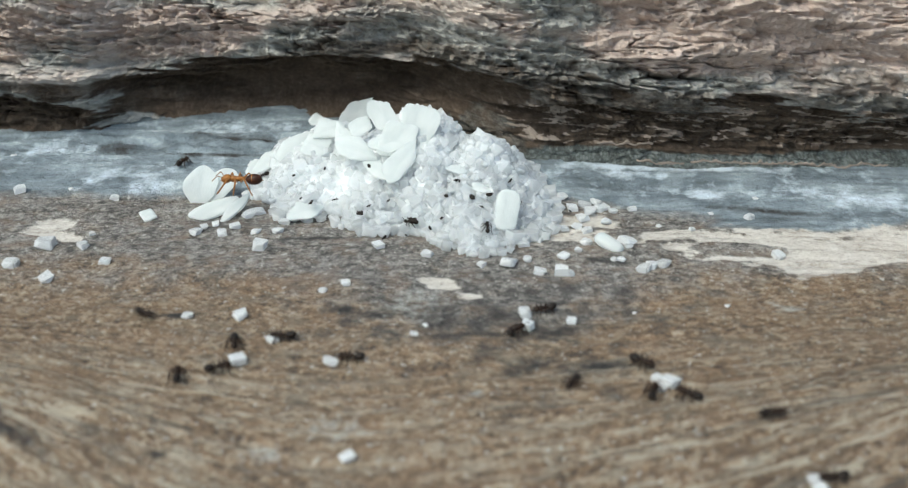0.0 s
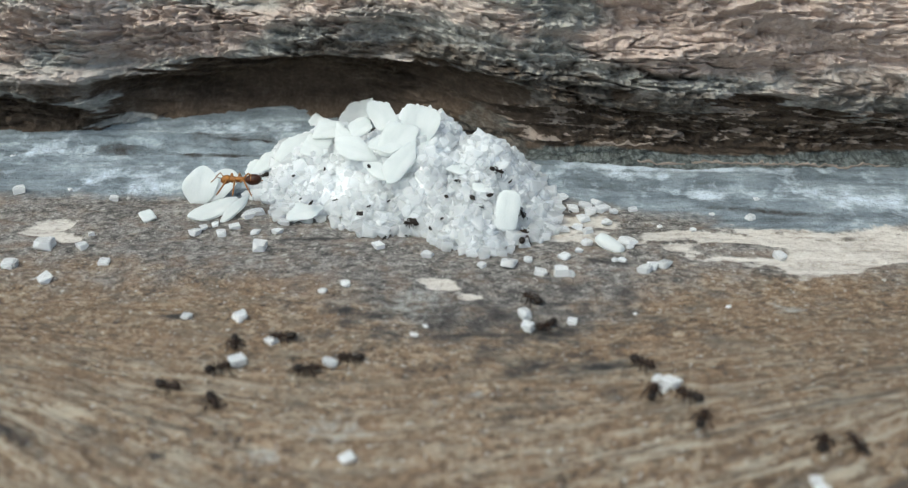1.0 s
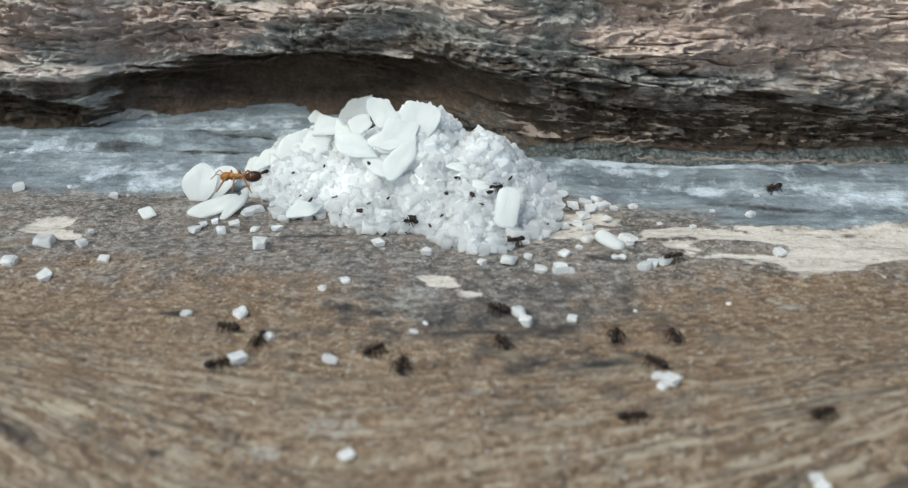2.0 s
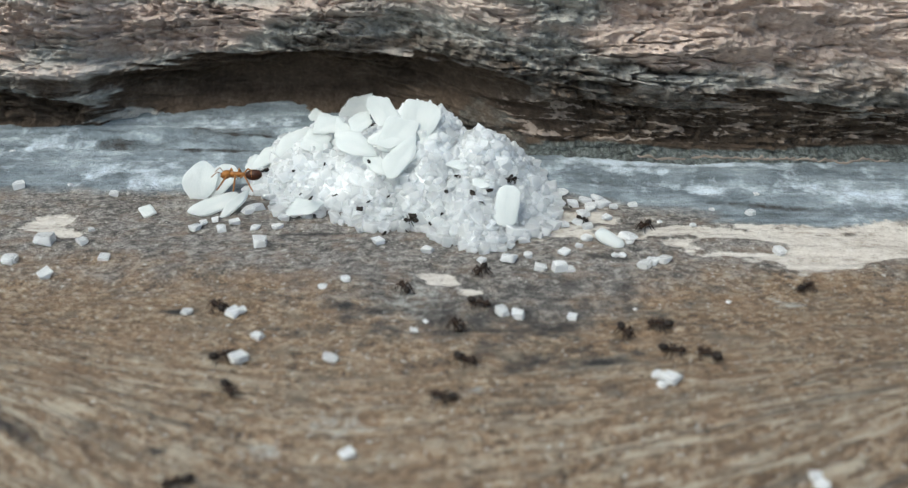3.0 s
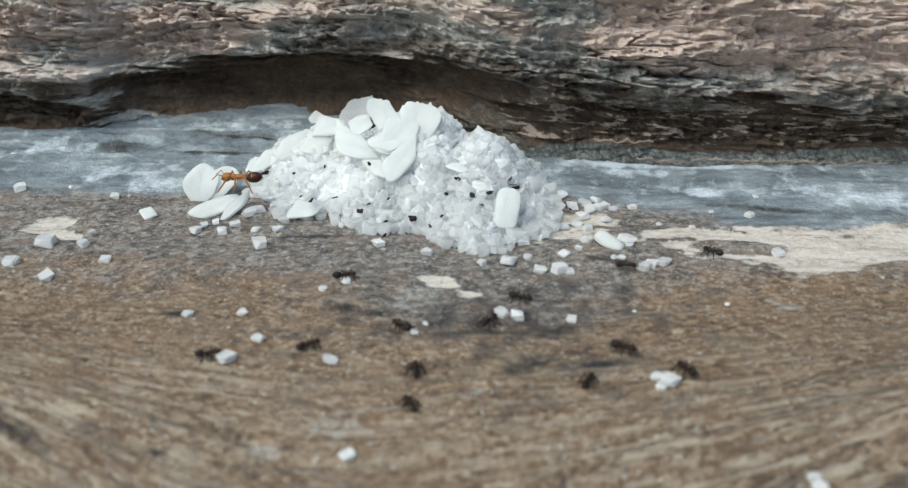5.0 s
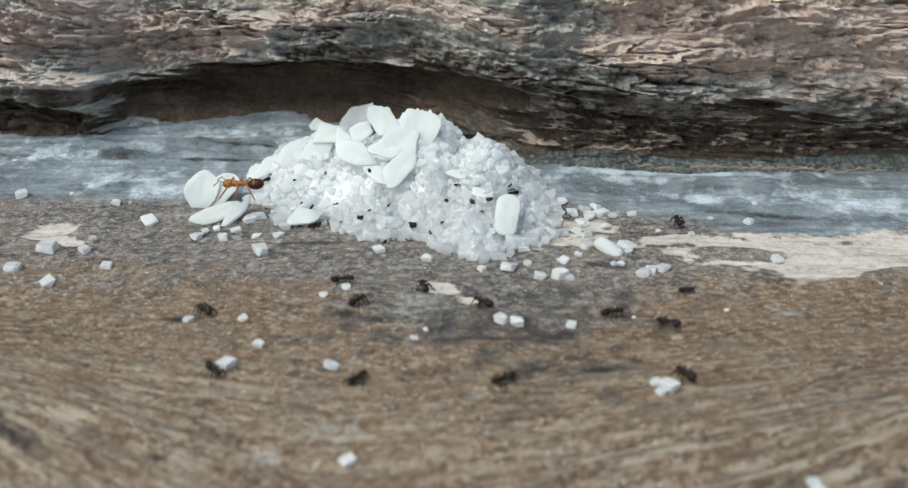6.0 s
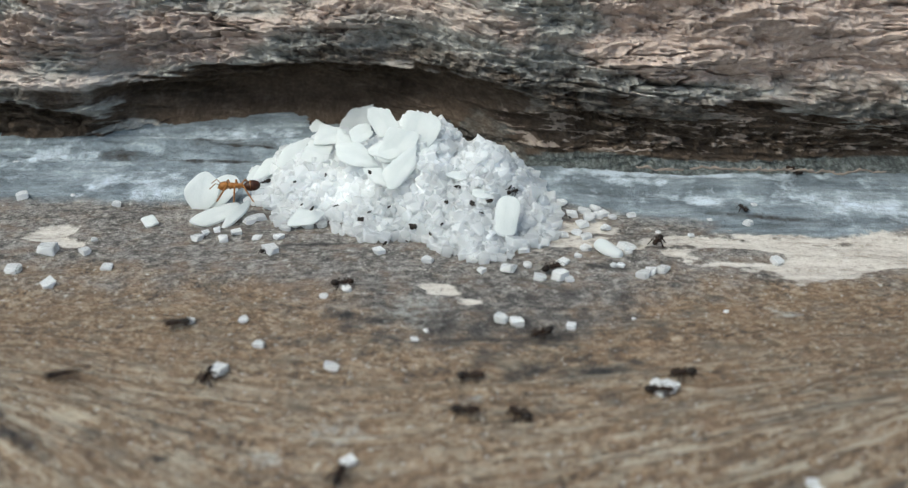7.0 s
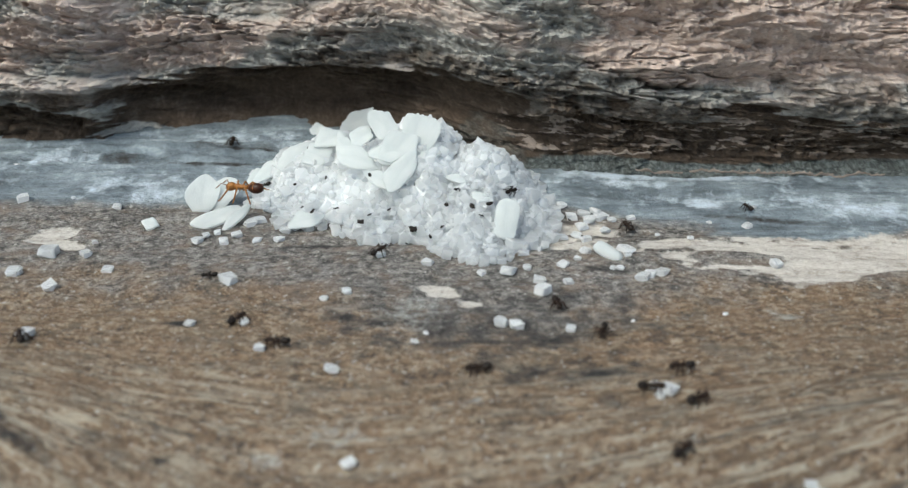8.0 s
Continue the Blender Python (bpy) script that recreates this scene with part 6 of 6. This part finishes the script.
    # crystals on the move
    haul(0.84, 3, [
        (0, on(-13.16, -10.85, 120, 0.23)), (1.5, on(-13.08, -10.96, 129, 0.23)), (1.7, on(-13.07, -10.85, 130, 0.23)), (2.8, on(-13.11, -10.99, 136, 0.23)), (2.9, on(-13.28, -10.86, 137, 0.23)), (3, on(-13.53, -11, 138, 0.23)),
        (3.1, on(-13.52, -11.05, 138, 0.23)), (3.2, on(-14.53, -10.91, 139, 0.23)), (3.3, on(-15.9, -11.08, 139, 0.23)), (3.4, on(-17.99, -12.37, 140, 0.23)), (3.5, on(-21.32, -15.04, 141, 0.23)), (3.6, on(-21.17, -16.04, 141, 0.23)),
        (3.7, on(-22.39, -14.28, 142, 0.23)), (3.8, on(-23.56, -13.65, 142, 0.23)), (3.9, on(-23.61, -13.67, 143, 0.23)), (4, on(-23.75, -13.68, 144, 0.23)), (4.1, on(-23.64, -14.16, 144, 0.23)), (4.2, on(-23.64, -14.37, 145, 0.23)),
        (4.3, on(-23.33, -14.48, 145, 0.23)), (4.4, on(-23.65, -14.72, 146, 0.23)), (4.5, on(-23.52, -15.06, 147, 0.23)), (4.6, on(-23.63, -15.14, 147, 0.23)), (4.7, on(-23.82, -15.2, 148, 0.23)), (5, on(-27.9, -15, 150, 0.23)),
        (5.3, on(-30.02, -14.83, 151, 0.23)), (8, on(-30.92, -15.47, 168, 0.23))])
    haul(0.84, 5, [
        (0, on(-12.19, -16.24, 200, 0.23)), (1.7, on(-12.16, -16.26, 210, 0.23)), (2.8, on(-12.1, -16.38, 216, 0.23)), (2.9, on(-12.19, -16.29, 217, 0.23)), (3, on(-12.11, -16.4, 218, 0.23)), (3.2, on(-12.31, -16.33, 219, 0.23)),
        (3.3, on(-12.29, -16.45, 219, 0.23)), (3.6, on(-12.3, -16.39, 221, 0.23)), (3.7, on(-12.32, -16.29, 222, 0.23)), (4, on(-12.61, -16.44, 224, 0.23)), (4.1, on(-12.71, -16.3, 224, 0.23)), (4.2, on(-12.85, -16.25, 225, 0.23)),
        (4.3, on(-12.77, -16.36, 225, 0.23)), (4.4, on(-12.78, -16.33, 226, 0.23)), (4.5, on(-12.79, -16.29, 227, 0.23)), (4.6, on(-12.86, -16.27, 227, 0.23)), (4.7, on(-12.89, -16.19, 228, 0.23)), (5.8, on(-12.89, -16.09, 234, 0.23)),
        (5.9, on(-12.75, -16.14, 235, 0.23)), (6, on(-12.94, -16.21, 236, 0.23)), (6.1, on(-13.05, -16.6, 236, 0.23)), (6.2, on(-13.19, -16.59, 237, 0.23)), (6.3, on(-13.13, -16.58, 237, 0.23)), (6.4, on(-13.08, -16.58, 238, 0.23)),
        (6.5, on(-12.97, -16.8, 239, 0.23)), (6.6, on(-13.1, -16.5, 239, 0.23)), (6.7, on(-13.3, -16.5, 240, 0.23)), (6.8, on(-13.34, -16.6, 240, 0.23)), (6.9, on(-13.26, -16.66, 241, 0.23)), (7, on(-13.32, -16.69, 242, 0.23)),
        (7.1, on(-13.48, -16.55, 242, 0.23)), (7.2, on(-13.55, -16.8, 243, 0.23)), (7.3, on(-14.2, -17.61, 243, 0.23)), (7.4, on(-15.45, -18.87, 244, 0.23)), (7.5, on(-16.29, -19.22, 245, 0.23)), (7.6, on(-18.39, -19.83, 245, 0.23)),
        (7.7, on(-22.3, -20.66, 246, 0.23)), (7.8, on(-24.18, -18.63, 246, 0.23)), (7.9, on(-25.73, -14.58, 247, 0.23)), (8, on(-26.07, -12.26, 248, 0.23))])
    haul(0.69, 1, [
        (0, on(-10.69, -13.86, 40, 0.17)), (1.5, on(-10.69, -13.99, 49, 0.17)), (1.7, on(-10.66, -13.76, 50, 0.17)), (2.4, on(-11.34, -13.83, 54, 0.17)), (2.8, on(-11.5, -13.91, 56, 0.17)), (3, on(-11.51, -13.91, 58, 0.17)),
        (3.5, on(-11.49, -13.97, 61, 0.17)), (4, on(-11.51, -13.89, 64, 0.17)), (4.5, on(-11.52, -13.93, 67, 0.17)), (6, on(-11.51, -13.94, 76, 0.17)), (7, on(-11.56, -13.85, 82, 0.17)), (8, on(-11.53, -13.97, 88, 0.17))])
    haul(0.8, 7, [
        (0, on(4.4, -10.66, 280, 0.19)), (1.5, on(4.37, -10.71, 289, 0.19)), (1.7, on(4.37, -10.72, 290, 0.19)), (2.5, on(3.04, -10.92, 295, 0.19)), (2.8, on(2.97, -10.88, 296, 0.19)), (3.5, on(2.98, -10.83, 301, 0.19)),
        (4, on(2.98, -10.85, 304, 0.19)), (4.5, on(2.99, -10.78, 307, 0.19)), (6, on(2.96, -10.81, 316, 0.19)), (7, on(2.97, -10.66, 322, 0.19)), (8, on(2.97, -10.74, 328, 0.19))])
    haul(0.71, 8, [
        (0, on(4.41, -12.03, 320, 0.17)), (1.5, on(4.38, -12.09, 329, 0.17)), (1.7, on(4.39, -12.05, 330, 0.17)), (2.5, on(3.91, -11.21, 335, 0.17)), (2.8, on(3.84, -11.22, 336, 0.17)), (3.5, on(3.85, -11.18, 341, 0.17)),
        (4, on(3.85, -11.2, 344, 0.17)), (4.5, on(3.86, -11.13, 347, 0.17)), (6, on(3.84, -11.16, 356, 0.17)), (7, on(3.84, -11.06, 362, 0.17)), (8, on(3.85, -11.09, 368, 0.17))])
    haul(0.97, 2, [
        (0, on(-13.8, -0.85, 80, 0.23)), (3, on(-13.75, -0.95, 98, 0.23)), (4, on(-13.76, -0.92, 104, 0.23)), (4.5, on(-13.8, -0.79, 107, 0.23)), (6, on(-13.77, -0.87, 116, 0.23)), (6.5, on(-13.78, -0.91, 119, 0.23)),
        (6.8, on(-13.21, -0.68, 120, 0.23)), (7, on(-13.12, -0.51, 122, 0.23)), (7.4, on(-12.52, -1.05, 124, 0.23)), (7.5, on(-12.61, -1.51, 125, 0.23)), (7.6, on(-12.57, -2.33, 125, 0.23)), (7.7, on(-12.37, -3.53, 126, 0.23)),
        (7.8, on(-12.7, -4.37, 126, 0.23)), (7.9, on(-14.25, -4.47, 127, 0.23)), (8, on(-15.25, -4.93, 128, 0.23))])
    haul(0.92, 9, [
        (0, on(7.25, -4.72, 360, 0.22)), (4, on(7.06, -4.7, 384, 0.22)), (6, on(7.16, -4.57, 396, 0.22)), (7.5, on(7.18, -4.46, 405, 0.22)), (7.7, on(6.89, -4.68, 406, 0.22)), (7.9, on(6.24, -5.42, 407, 0.22)),
        (8, on(5.86, -6.37, 408, 0.22))])
    # the amber ant on the rice, feeding and turning a little
    big = ant(1.95, AMBER, MAROON, AMBER, "large amber ant with a dark striped abdomen on rice", 0.95, 0.8, 1.3)
    bm = bmesh.new()
    blob(bm, (-0.80, 0, 0.72), (0.09, 0.432, 0.414), 6, 18, 12)
    part("abdomen_band", millimetres(bm), AMBER, big, "pale amber band round the abdomen")
    at = lambda x, y, z, turn, tip: pose(x * MM, y * MM, z * MM, 0, tip, turn)
    walk(big, [(0, at(-15.9, 5.0, 2.35, 176, 0)), (1.7, at(-15.9, 5.0, 2.35, 175, 2)), (2.8, at(-15.9, 5.0, 2.35, 178, 0)), (4.7, at(-15.9, 5.0, 2.35, 176, 1)),
               (5.8, at(-15.8, 5.0, 2.35, 178, 0)), (6.4, at(-16.1, 5.0, 2.35, 182, -2)), (6.8, at(-16.2, 4.9, 2.35, 186, -2)), (7.2, at(-16.1, 5.0, 2.35, 184, 0)), (7.6, at(-15.8, 5.1, 2.35, 170, 2)), (8.0, at(-15.8, 5.1, 2.35, 164, 2))])


motions()
